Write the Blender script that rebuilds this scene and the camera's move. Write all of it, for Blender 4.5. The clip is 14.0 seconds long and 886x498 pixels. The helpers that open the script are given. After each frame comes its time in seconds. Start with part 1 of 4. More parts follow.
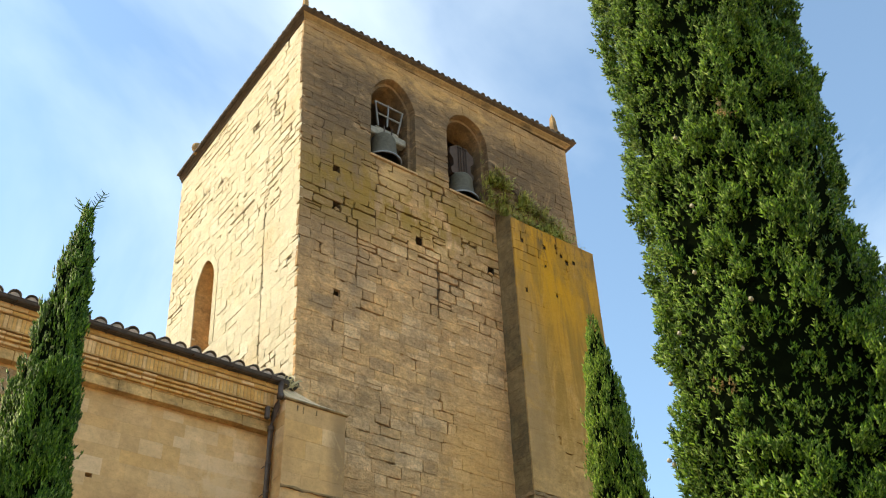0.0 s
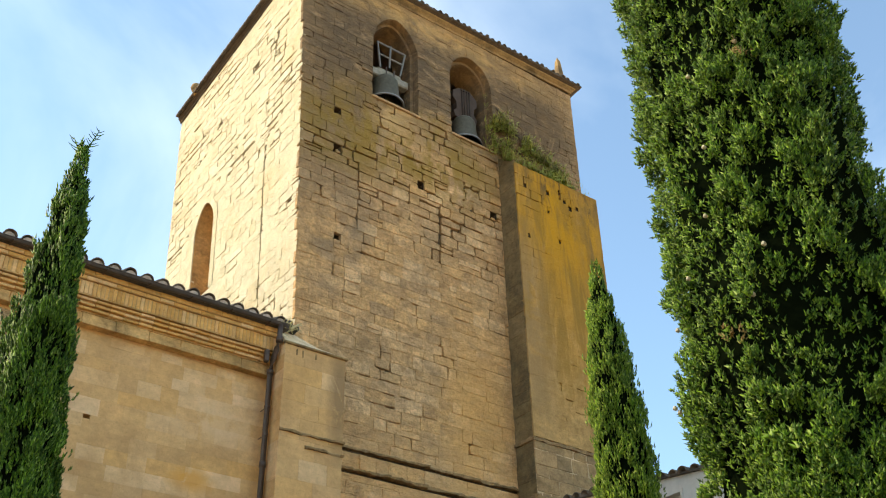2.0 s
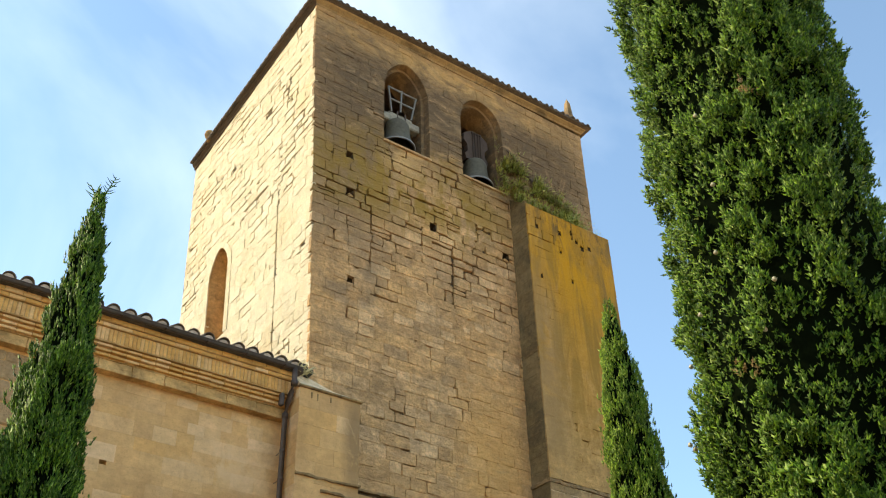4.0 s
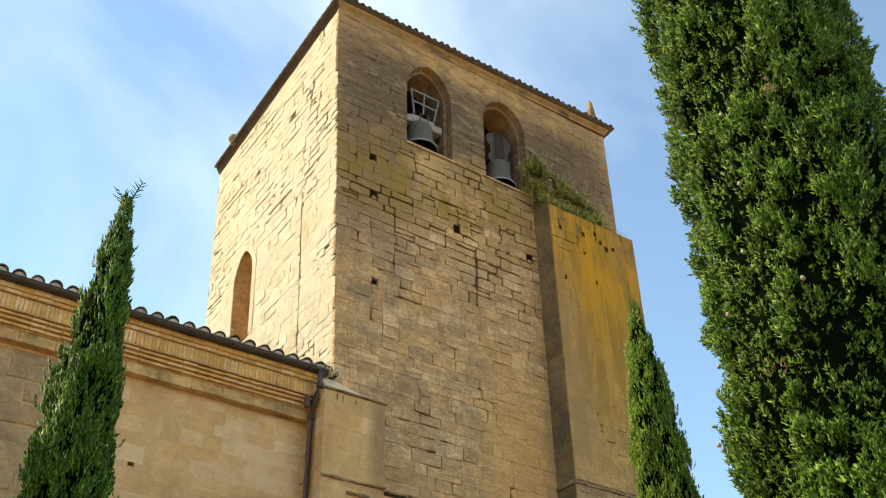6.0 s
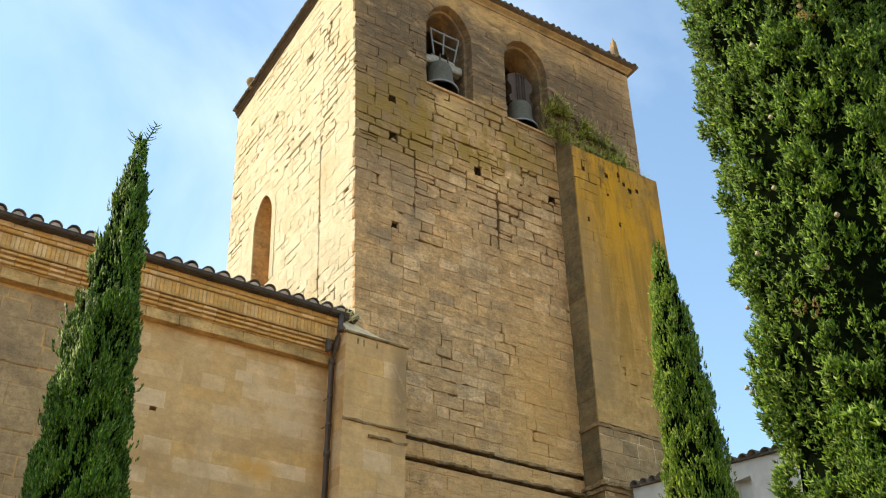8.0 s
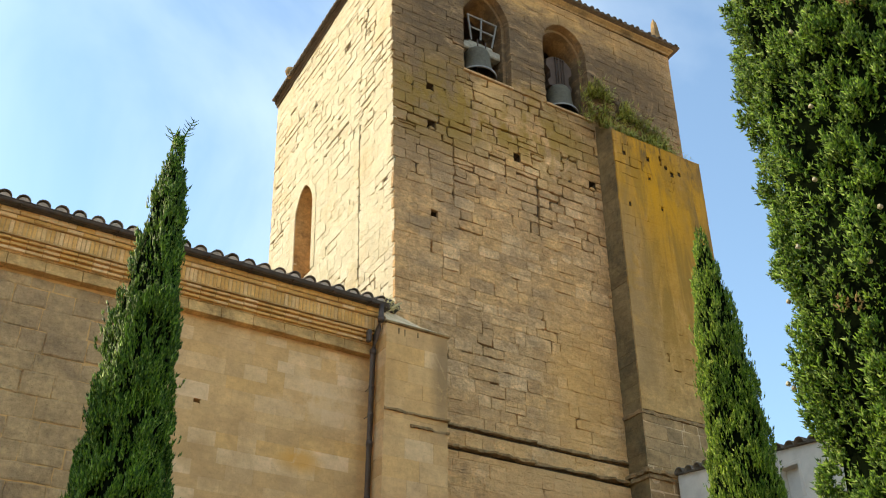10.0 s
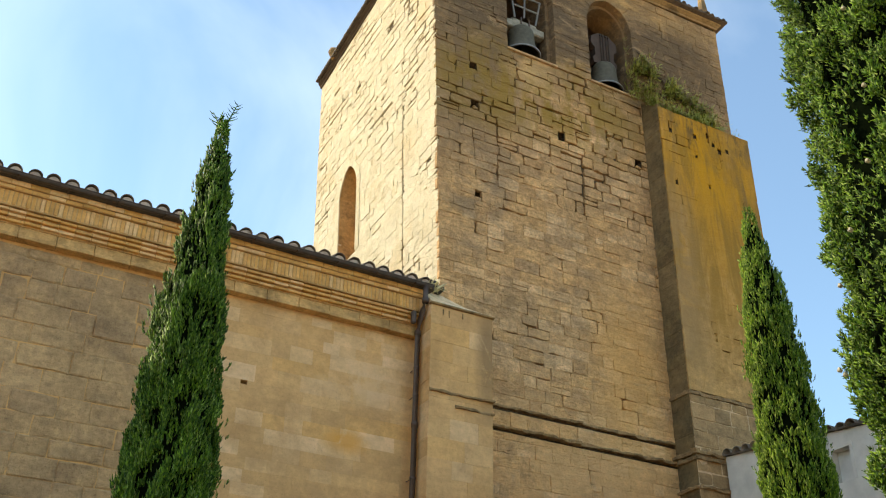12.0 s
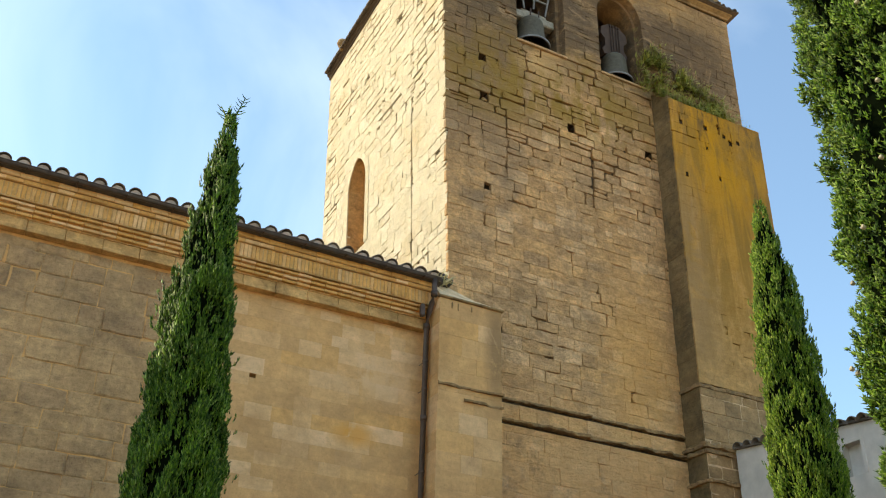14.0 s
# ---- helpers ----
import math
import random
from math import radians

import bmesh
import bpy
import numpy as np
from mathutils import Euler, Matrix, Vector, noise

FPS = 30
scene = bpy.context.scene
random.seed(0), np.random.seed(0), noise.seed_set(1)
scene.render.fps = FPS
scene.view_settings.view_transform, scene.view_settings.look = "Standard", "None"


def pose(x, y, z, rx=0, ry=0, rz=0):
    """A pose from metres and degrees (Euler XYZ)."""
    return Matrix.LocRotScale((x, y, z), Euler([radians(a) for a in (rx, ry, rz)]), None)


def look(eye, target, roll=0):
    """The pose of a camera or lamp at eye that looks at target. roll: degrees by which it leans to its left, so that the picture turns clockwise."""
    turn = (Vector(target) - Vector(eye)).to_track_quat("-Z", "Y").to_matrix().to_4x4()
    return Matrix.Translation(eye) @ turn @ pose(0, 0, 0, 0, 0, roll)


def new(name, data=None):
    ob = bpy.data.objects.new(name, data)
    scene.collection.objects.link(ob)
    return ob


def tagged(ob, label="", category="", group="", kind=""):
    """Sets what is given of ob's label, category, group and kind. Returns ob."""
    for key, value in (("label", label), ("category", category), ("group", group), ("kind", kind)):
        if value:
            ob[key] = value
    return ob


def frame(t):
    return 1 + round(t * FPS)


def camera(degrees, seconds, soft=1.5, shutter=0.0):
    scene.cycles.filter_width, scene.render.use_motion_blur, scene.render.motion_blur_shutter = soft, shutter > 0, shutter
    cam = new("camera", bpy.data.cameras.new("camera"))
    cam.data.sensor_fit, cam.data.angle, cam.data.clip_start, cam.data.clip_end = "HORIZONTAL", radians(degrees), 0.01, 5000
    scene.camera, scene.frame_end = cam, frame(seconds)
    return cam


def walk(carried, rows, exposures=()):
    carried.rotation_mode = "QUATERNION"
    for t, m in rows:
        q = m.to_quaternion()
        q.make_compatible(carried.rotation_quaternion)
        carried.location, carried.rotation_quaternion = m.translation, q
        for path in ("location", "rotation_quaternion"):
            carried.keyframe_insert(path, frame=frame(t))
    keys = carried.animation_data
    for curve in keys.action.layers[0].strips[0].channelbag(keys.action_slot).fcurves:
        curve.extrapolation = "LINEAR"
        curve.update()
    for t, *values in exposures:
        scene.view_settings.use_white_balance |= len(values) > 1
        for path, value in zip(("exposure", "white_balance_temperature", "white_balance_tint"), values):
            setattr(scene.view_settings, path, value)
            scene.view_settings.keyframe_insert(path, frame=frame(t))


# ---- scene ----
cam = camera(47.6, 14.0, soft=1.1)
PATH = [
    (0, (0.49, 0.805, 1.406), (1.481, 2.077, 2.59), -2.0),
    (0.5, (0.569, 0.906, 1.472), (1.569, 2.194, 2.63), -1.7),
    (1, (0.608, 0.921, 1.499), (1.635, 2.215, 2.627), -2.0),
    (1.5, (0.634, 0.975, 1.514), (1.64, 2.302, 2.623), -1.6),
    (2, (0.636, 1.007, 1.526), (1.659, 2.33, 2.622), -1.3),
    (2.5, (0.652, 0.966, 1.499), (1.682, 2.261, 2.623), -2.0),
    (2.7, (0.64, 0.975, 1.494), (1.671, 2.256, 2.632), -1.7),
    (4.8, (0.575, 0.947, 1.441), (1.532, 2.255, 2.613), -1.8),
    (5, (0.564, 0.962, 1.446), (1.552, 2.26, 2.602), -1.9),
    (5.5, (0.553, 0.952, 1.439), (1.492, 2.269, 2.615), -1.5),
    (6, (0.563, 0.965, 1.439), (1.501, 2.288, 2.61), -1.1),
    (6.5, (0.612, 1.028, 1.479), (1.552, 2.377, 2.618), -0.9),
    (7, (0.668, 1.058, 1.505), (1.605, 2.426, 2.623), -0.9),
    (7.5, (0.675, 1.07, 1.513), (1.61, 2.438, 2.633), -0.8),
    (8, (0.728, 1.146, 1.553), (1.663, 2.546, 2.634), -0.6),
    (10.5, (0.809, 1.083, 1.721), (1.664, 2.563, 2.759), 0.4),
    (11, (0.832, 1.121, 1.748), (1.674, 2.622, 2.766), 0.7),
    (11.5, (0.829, 1.118, 1.754), (1.649, 2.628, 2.778), 1.1),
    (12, (0.813, 1.097, 1.774), (1.618, 2.623, 2.787), 1.3),
    (12.5, (0.811, 1.074, 1.792), (1.611, 2.603, 2.802), 1.7),
    (13, (0.835, 1.07, 1.835), (1.632, 2.614, 2.825), 1.5),
    (13.5, (0.829, 1.064, 1.845), (1.614, 2.608, 2.845), 1.8),
    (14, (0.834, 1.114, 1.855), (1.627, 2.657, 2.85), 1.6),
]
walk(cam, [(t, look(eye, target, roll)) for t, eye, target, roll in PATH], [(0.0, 1.17, 8000, 10), (1.0, 1.22, 8000, 10), (2.5, 1.24, 8000, 10), (5.0, 1.20, 8000, 10), (6.5, 1.14, 8000, 10), (7.5, 1.12, 8000, 10), (8.0, 1.22, 8000, 10), (10.5, 1.14, 8000, 10), (14.0, 1.10, 8000, 10)])

# ---- world and sun ----
SUN_TO = Vector((-0.65, 0.54, 0.60)).normalized()
world = bpy.data.worlds.new("sky")
scene.world = world
world.use_nodes = True
wt = world.node_tree
wt.nodes.clear()
w_out = wt.nodes.new("ShaderNodeOutputWorld")
w_bg = wt.nodes.new("ShaderNodeBackground")
w_sky = wt.nodes.new("ShaderNodeTexSky")
w_sky.sky_type = "NISHITA"
w_sky.sun_disc = False
w_sky.sun_elevation = math.asin(SUN_TO.z)
w_sky.sun_rotation = math.atan2(SUN_TO.x, SUN_TO.y) % (2 * math.pi)
w_sky.air_density, w_sky.dust_density, w_sky.ozone_density = 1.0, 0.3, 1.6
w_noise = wt.nodes.new("ShaderNodeTexNoise")
w_noise.inputs["Scale"].default_value = 2.2
w_noise.inputs["Detail"].default_value = 7
w_noise.inputs["Distortion"].default_value = 0.6
w_ramp = wt.nodes.new("ShaderNodeValToRGB")
w_ramp.color_ramp.elements[0].position, w_ramp.color_ramp.elements[0].color = 0.46, (0.02, 0.02, 0.02, 1)
w_ramp.color_ramp.elements[1].position, w_ramp.color_ramp.elements[1].color = 0.82, (0.34, 0.34, 0.34, 1)
w_mix = wt.nodes.new("ShaderNodeMix")
w_mix.data_type = "RGBA"
w_mix.inputs["B"].default_value = (7.6, 8.8, 9.6, 1)
wt.links.new(w_noise.outputs["Fac"], w_ramp.inputs["Fac"])
wt.links.new(w_ramp.outputs["Color"], w_mix.inputs["Factor"])
w_blue = wt.nodes.new("ShaderNodeMix")
w_blue.data_type, w_blue.blend_type = "RGBA", "MULTIPLY"
w_blue.inputs["Factor"].default_value = 1.0
w_blue.inputs["B"].default_value = (0.74, 0.96, 1.06, 1)
wt.links.new(w_sky.outputs["Color"], w_blue.inputs["A"])
wt.links.new(w_blue.outputs["Result"], w_mix.inputs["A"])
wt.links.new(w_mix.outputs["Result"], w_bg.inputs["Color"])
w_bg.inputs["Strength"].default_value = 0.15
wt.links.new(w_bg.outputs["Background"], w_out.inputs["Surface"])

sun_data = bpy.data.lights.new("sun", "SUN")
sun_data.energy, sun_data.angle, sun_data.color = 2.5, radians(0.6), (1.0, 0.92, 0.78)
sun = new("sun", sun_data)
sun.matrix_world = look((-30, 10, 40), Vector((-30, 10, 40)) - SUN_TO)


# ---- materials ----
def nodes_of(name):
    m = bpy.data.materials.new(name)
    m.use_nodes = True
    t = m.node_tree
    return m, t, t.nodes["Principled BSDF"]


def add_noise(t, scale, detail=5, rough=0.6, distortion=0.0, stretch=None):
    pos = t.nodes.new("ShaderNodeNewGeometry")
    n = t.nodes.new("ShaderNodeTexNoise")
    n.inputs["Scale"].default_value, n.inputs["Detail"].default_value = scale, detail
    n.inputs["Roughness"].default_value, n.inputs["Distortion"].default_value = rough, distortion
    if stretch:
        mp = t.nodes.new("ShaderNodeMapping")
        mp.inputs["Scale"].default_value = stretch
        t.links.new(pos.outputs["Position"], mp.inputs["Vector"])
        t.links.new(mp.outputs["Vector"], n.inputs["Vector"])
    else:
        t.links.new(pos.outputs["Position"], n.inputs["Vector"])
    return n.outputs["Fac"]


def ramp(t, fac, stops):
    r = t.nodes.new("ShaderNodeValToRGB")
    e = r.color_ramp.elements
    while len(e) < len(stops):
        e.new(0.5)
    for k, (p, c) in enumerate(stops):
        e[k].position = p
        e[k].color = (*c, 1) if len(c) == 3 else c
    t.links.new(fac, r.inputs["Fac"])
    return r.outputs["Color"]


def grey(v):
    return (v, v, v)


def blend(t, a, b, fac, mode="MIX"):
    m = t.nodes.new("ShaderNodeMix")
    m.data_type, m.blend_type = "RGBA", mode
    for socket, value in (("Factor", fac), ("A", a), ("B", b)):
        if isinstance(value, (int, float)):
            m.inputs[socket].default_value = value
        elif isinstance(value, tuple):
            m.inputs[socket].default_value = (*value, 1)
        else:
            t.links.new(value, m.inputs[socket])
    return m.outputs["Result"]


def piece_random(t):
    """A value of its own for each piece, whether it is an object or an island."""
    info, geo = t.nodes.new("ShaderNodeObjectInfo"), t.nodes.new("ShaderNodeNewGeometry")
    a = t.nodes.new("ShaderNodeMath")
    a.operation = "ADD"
    t.links.new(info.outputs["Random"], a.inputs[0])
    t.links.new(geo.outputs["Random Per Island"], a.inputs[1])
    f = t.nodes.new("ShaderNodeMath")
    f.operation = "FRACT"
    t.links.new(a.outputs[0], f.inputs[0])
    return f.outputs[0]


def bump(t, shader, height, strength, distance):
    b = t.nodes.new("ShaderNodeBump")
    b.inputs["Strength"].default_value, b.inputs["Distance"].default_value = strength, distance
    t.links.new(height, b.inputs["Height"])
    t.links.new(b.outputs["Normal"], shader.inputs["Normal"])


def warm(c):
    """Shift a stone's colour a little towards red, to suit the overall colour balance."""
    return (c[0] * 1.07, c[1] * 0.955, c[2] * 0.94)


def stone(name, tones, patch=None, patch_at=(0.5, 0.62), patch_scale=0.7, patch_stretch=None, grain=0.35, relief=0.02, flakes=0.0):
    """Weathered masonry: a tone for each piece, broad staining, fine grain and pits."""
    m, t, s = nodes_of(name)
    n = len(tones)
    col = ramp(t, piece_random(t), [(k / (n - 1), warm(c)) for k, c in enumerate(tones)])
    if patch:
        mask = ramp(t, add_noise(t, patch_scale, 8, 0.65, 0.4, patch_stretch), [(patch_at[0], grey(0)), (patch_at[1], grey(0.85))])
        col = blend(t, col, warm(patch), mask)
    fine = add_noise(t, 9.0, 9, 0.72)
    col = blend(t, col, ramp(t, fine, [(0.25, grey(1 - grain)), (0.72, grey(1 + 0.4 * grain))]), 1.0, "MULTIPLY")
    col = blend(t, col, ramp(t, add_noise(t, 2.6, 8, 0.7, 0.3), [(0.3, grey(1 - 0.75 * grain)), (0.7, grey(1 + 0.5 * grain))]), 1.0, "MULTIPLY")
    bed = add_noise(t, 1.0, 6, 0.7, 0.5, (2.4, 2.4, 8))
    col = blend(t, col, ramp(t, bed, [(0.3, grey(1 - 0.45 * grain)), (0.5, grey(1)), (0.75, grey(1 + 0.4 * grain))]), 1.0, "MULTIPLY")
    # Fine dark specks colour in small pits.
    specks = ramp(t, add_noise(t, 24.0, 7, 0.75), [(0.3, grey(1 - 1.2 * grain)), (0.46, grey(1))])
    col = blend(t, col, specks, 1.0, "MULTIPLY")
    t.links.new(col, s.inputs["Base Color"])
    s.inputs["Roughness"].default_value = 0.93
    s.inputs["Specular IOR Level"].default_value = 0.15
    height = add_noise(t, 11.0, 10, 0.78)
    if flakes:
        height = blend(t, height, add_noise(t, 2.0, 5, 0.6, 0.8, (1.6, 1.6, 3.6)), flakes)
    bump(t, s, height, 1.0, relief * (1.6 + 2.5 * flakes))
    return m


def plain(name, colour, rough, metal=0.0, vary=0.25, scale=6.0, relief=0.004):
    m, t, s = nodes_of(name)
    f = add_noise(t, scale, 7, 0.65)
    col = blend(t, colour, ramp(t, f, [(0.3, grey(1 - vary)), (0.7, grey(1 + vary))]), 1.0, "MULTIPLY")
    t.links.new(col, s.inputs["Base Color"])
    s.inputs["Roughness"].default_value, s.inputs["Metallic"].default_value = rough, metal
    bump(t, s, add_noise(t, scale * 6, 6, 0.7), 0.6, relief)
    return m


def foliage(name, tones):
    m, t, s = nodes_of(name)
    n = len(tones)
    col = ramp(t, piece_random(t), [(k / (n - 1), c) for k, c in enumerate(tones)])
    col = blend(t, col, ramp(t, add_noise(t, 1.6, 4), [(0.3, grey(0.75)), (0.7, grey(1.25))]), 1.0, "MULTIPLY")
    t.links.new(col, s.inputs["Base Color"])
    s.inputs["Roughness"].default_value = 0.5
    s.inputs["Specular IOR Level"].default_value = 0.10
    return m


def growth_or_tint(t, col, colour, centre, size, scale, edge, strength=0.8, stretch=None):
    """Blend in a patch of moss, lichen, stain or painted light: broken by noise, thinning out round its centre."""
    pos = t.nodes.new("ShaderNodeNewGeometry")
    mp = t.nodes.new("ShaderNodeMapping")
    mp.inputs["Location"].default_value = [-c / k for c, k in zip(centre, size)]
    mp.inputs["Scale"].default_value = [1 / k for k in size]
    t.links.new(pos.outputs["Position"], mp.inputs["Vector"])
    ln = t.nodes.new("ShaderNodeVectorMath")
    ln.operation = "LENGTH"
    t.links.new(mp.outputs["Vector"], ln.inputs[0])
    near = ramp(t, ln.outputs["Value"], [(0.3, grey(1)), (1.0, grey(0))])
    spots = ramp(t, add_noise(t, scale, 9, 0.68, 0.7, stretch), [(edge, grey(0)), (edge + 0.13, grey(strength))])
    return blend(t, col, warm(colour), blend(t, near, spots, 1.0, "MULTIPLY"))


def overlay(m, overlays):
    """Lay moss, lichen, stains or painted light over a stone's colour."""
    t = m.node_tree
    s = t.nodes["Principled BSDF"]
    col = s.inputs["Base Color"].links[0].from_socket
    for g in overlays:
        col = growth_or_tint(t, col, *g)
    t.links.new(col, s.inputs["Base Color"])
    return m


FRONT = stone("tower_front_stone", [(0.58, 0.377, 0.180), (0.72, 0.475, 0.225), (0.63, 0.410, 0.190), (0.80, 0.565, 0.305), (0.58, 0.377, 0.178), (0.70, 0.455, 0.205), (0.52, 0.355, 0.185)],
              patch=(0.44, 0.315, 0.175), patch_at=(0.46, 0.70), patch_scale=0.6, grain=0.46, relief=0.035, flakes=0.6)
overlay(FRONT, [((0.205, 0.150, 0.085), (9.6, 16.8, 18.2), (2.4, 9, 4.6), 0.55, 0.33, 0.85),
               ((0.170, 0.128, 0.075), (11.5, 16.8, 20.0), (5.0, 9, 2.7), 0.6, 0.30, 0.85, (1.5, 1, 0.6)),
               ((0.125, 0.094, 0.056), (16.2, 16.8, 20.0), (3.0, 9, 2.8), 0.7, 0.30, 0.85, (1.8, 1, 0.5)),
               ((0.235, 0.168, 0.042), (9.7, 16.8, 16.7), (1.9, 9, 1.5), 1.4, 0.42, 0.75, (0.8, 1, 1.3)),
               ((0.30, 0.205, 0.045), (11.9, 16.8, 17.3), (4.2, 9, 1.9), 1.2, 0.41, 0.9, (1.3, 1, 0.7)),
               ((0.694, 0.482, 0.213), (11.6, 16.8, 17.9), (1.2, 9, 0.8), 1.1, 0.38, 0.7),
               ((0.650, 0.431, 0.168), (12.5, 16.8, 21.6), (6.0, 9, 0.6), 0.9, 0.36, 0.6),
               ((0.216, 0.176, 0.121), (9.9, 16.8, 14.2), (1.4, 9, 3.2), 0.7, 0.45, 0.55),
               ((0.660, 0.385, 0.125), (13.7, 16.8, 10.4), (1.4, 9, 3.4), 0.5, 0.38, 0.6),
               # Yellower low masonry, lifted further to paint in light bounced off the ground.
               ((0.717, 0.454, 0.196), (11.5, 16.8, 7.6), (7.0, 9, 2.6), 0.9, 0.36, 0.6),
               ((0.115, 0.090, 0.060), (12.4, 16.8, 20.0), (7.5, 9, 3.0), 1.5, 0.42, 0.72, (0.8, 1, 1.7)),
               ((0.60, 0.430, 0.235), (12.4, 16.8, 19.6), (7.5, 9, 2.6), 2.2, 0.56, 0.65, (0.6, 1, 1.9)),
               ((0.23, 0.170, 0.100), (12.0, 16.8, 13.5), (7.5, 9, 6.5), 2.4, 0.56, 0.4, (0.7, 1, 1.8)),
               ((0.78, 0.580, 0.340), (12.0, 16.8, 13.5), (7.5, 9, 7.5), 2.6, 0.61, 0.5, (0.7, 1, 1.9))])
# Side-wall stone, coloured paler than the front because the sun falls on it.
SUNNY = stone("sunlit_side_stone", [(0.605, 0.57, 0.385), (0.645, 0.61, 0.425), (0.575, 0.535, 0.35), (0.665, 0.635, 0.455)],
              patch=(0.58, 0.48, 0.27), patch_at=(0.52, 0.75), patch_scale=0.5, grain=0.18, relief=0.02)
MORTAR = stone("lime_mortar", [(0.10, 0.076, 0.046), (0.13, 0.098, 0.058)], patch=(0.06, 0.046, 0.03), relief=0.03)
SIDE_MORTAR = stone("weathered_mortar", [(0.15, 0.120, 0.065), (0.19, 0.150, 0.080)], patch=(0.09, 0.07, 0.04), relief=0.03)
MORTAR_PALE = stone("pale_mortar", [(0.66, 0.51, 0.31), (0.72, 0.56, 0.35)], patch=(0.45, 0.33, 0.18), relief=0.03)
BEDDING = stone("cornice_mortar", [(0.50, 0.34, 0.15), (0.56, 0.39, 0.18)], patch=(0.40, 0.27, 0.11), relief=0.01)
TILE_BED = stone("tile_mortar", [(0.50, 0.46, 0.40), (0.58, 0.54, 0.47)], patch=(0.34, 0.31, 0.26), patch_scale=4.0, relief=0.008)
ASHLAR = stone("nave_ashlar", [(0.58, 0.378, 0.165), (0.62, 0.415, 0.19), (0.55, 0.365, 0.17), (0.605, 0.388, 0.158), (0.72, 0.53, 0.305), (0.58, 0.385, 0.175), (0.62, 0.410, 0.19), (0.635, 0.400, 0.155), (0.68, 0.490, 0.27), (0.57, 0.375, 0.17)],
               patch=(0.460, 0.296, 0.130), patch_at=(0.5, 0.72), patch_scale=0.6, grain=0.18, relief=0.008)
overlay(ASHLAR, [((0.24, 0.165, 0.085), (9.80, 16.2, 9.75), (0.34, 2.0, 1.5), 1.5, 0.28, 0.85),
                ((0.62, 0.33, 0.07), (7.25, 16.8, 7.75), (0.55, 3.0, 0.3), 1.6, 0.38, 0.8),
                ((0.40, 0.27, 0.13), (6.3, 16.8, 6.4), (3.5, 3.0, 1.6), 0.9, 0.45, 0.6),
                ((0.66, 0.50, 0.30), (7.6, 16.8, 8.9), (1.3, 3.0, 0.6), 1.4, 0.45, 0.6)])
ROUGH = stone("old_nave_stone", [(0.52, 0.37, 0.19), (0.58, 0.42, 0.22), (0.46, 0.33, 0.18)], patch=(0.38, 0.27, 0.15), relief=0.03)
# Ledge stone coloured dark to stand for the shade under the ledges.
LEDGE = stone("shaded_ledge_stone", [(0.40, 0.27, 0.13), (0.46, 0.32, 0.155), (0.32, 0.22, 0.11)], patch=(0.17, 0.125, 0.066), patch_scale=2.6, patch_at=(0.42, 0.58), relief=0.02)
LOWSTONE = stone("brown_block_stone", [(0.40, 0.275, 0.135), (0.46, 0.315, 0.155), (0.34, 0.24, 0.125), (0.43, 0.285, 0.13)], patch=(0.27, 0.195, 0.10), patch_scale=1.0, relief=0.02)
YELLOW = stone("lichen_stone", [(0.56, 0.355, 0.132), (0.60, 0.390, 0.155), (0.51, 0.325, 0.125), (0.57, 0.360, 0.135)], patch=(0.43, 0.275, 0.105),
               patch_at=(0.44, 0.64), patch_scale=0.55, patch_stretch=(1, 1, 0.5), grain=0.36, relief=0.02)
overlay(YELLOW, [((0.46, 0.245, 0.020), (16.3, 16.2, 16.3), (2.9, 9, 5.6), 0.7, 0.33, 0.88, (1.3, 1, 0.5)),
                ((0.52, 0.275, 0.016), (16.0, 16.2, 16.6), (2.4, 9, 1.9), 1.2, 0.40, 0.8, (1.6, 1, 0.5)),
                ((0.25, 0.155, 0.035), (15.9, 16.2, 14.6), (3.0, 9, 5.0), 1.1, 0.44, 0.75, (2.2, 1, 0.28)),
                ((0.30, 0.21, 0.10), (14.9, 16.2, 12.6), (0.9, 9, 4.6), 0.9, 0.36, 0.7),
                ((0.10, 0.078, 0.042), (16.4, 16.2, 17.6), (2.6, 9, 1.3), 2.4, 0.47, 0.85, (1.8, 1, 0.5)),
                # Fine dark specks paint the shade of small pits.
                ((0.07, 0.05, 0.03), (16.4, 16.2, 16.9), (2.6, 9, 1.8), 5.0, 0.60, 0.9, (1, 1, 1.3)),
                ((0.16, 0.115, 0.055), (17.4, 16.2, 15.0), (0.7, 9, 4.5), 1.3, 0.46, 0.7, (1.8, 1, 0.4))])
# Much darker than the buttress's face; used for its flank, core and top.
GREYSIDE = stone("dark_buttress_stone", [(0.21, 0.16, 0.075), (0.24, 0.18, 0.09), (0.18, 0.135, 0.065)], patch=(0.12, 0.10, 0.055), relief=0.02)
BRICK = stone("yellow_brick", [(0.62, 0.365, 0.115), (0.68, 0.42, 0.15), (0.54, 0.32, 0.10), (0.76, 0.54, 0.28), (0.60, 0.36, 0.12)], grain=0.25, relief=0.006)
CORNICE = stone("cornice_stone", [(0.58, 0.385, 0.16), (0.62, 0.42, 0.18)], patch=(0.34, 0.23, 0.10), patch_scale=1.4, relief=0.012)
TILE = stone("roof_tile", [(0.11, 0.105, 0.088), (0.15, 0.14, 0.115), (0.19, 0.165, 0.13), (0.095, 0.093, 0.08)], grain=0.4, relief=0.006)
EAVESTONE = stone("eave_stone", [(0.36, 0.25, 0.115), (0.42, 0.30, 0.14)], patch=(0.16, 0.12, 0.065), patch_scale=1.2, relief=0.015)
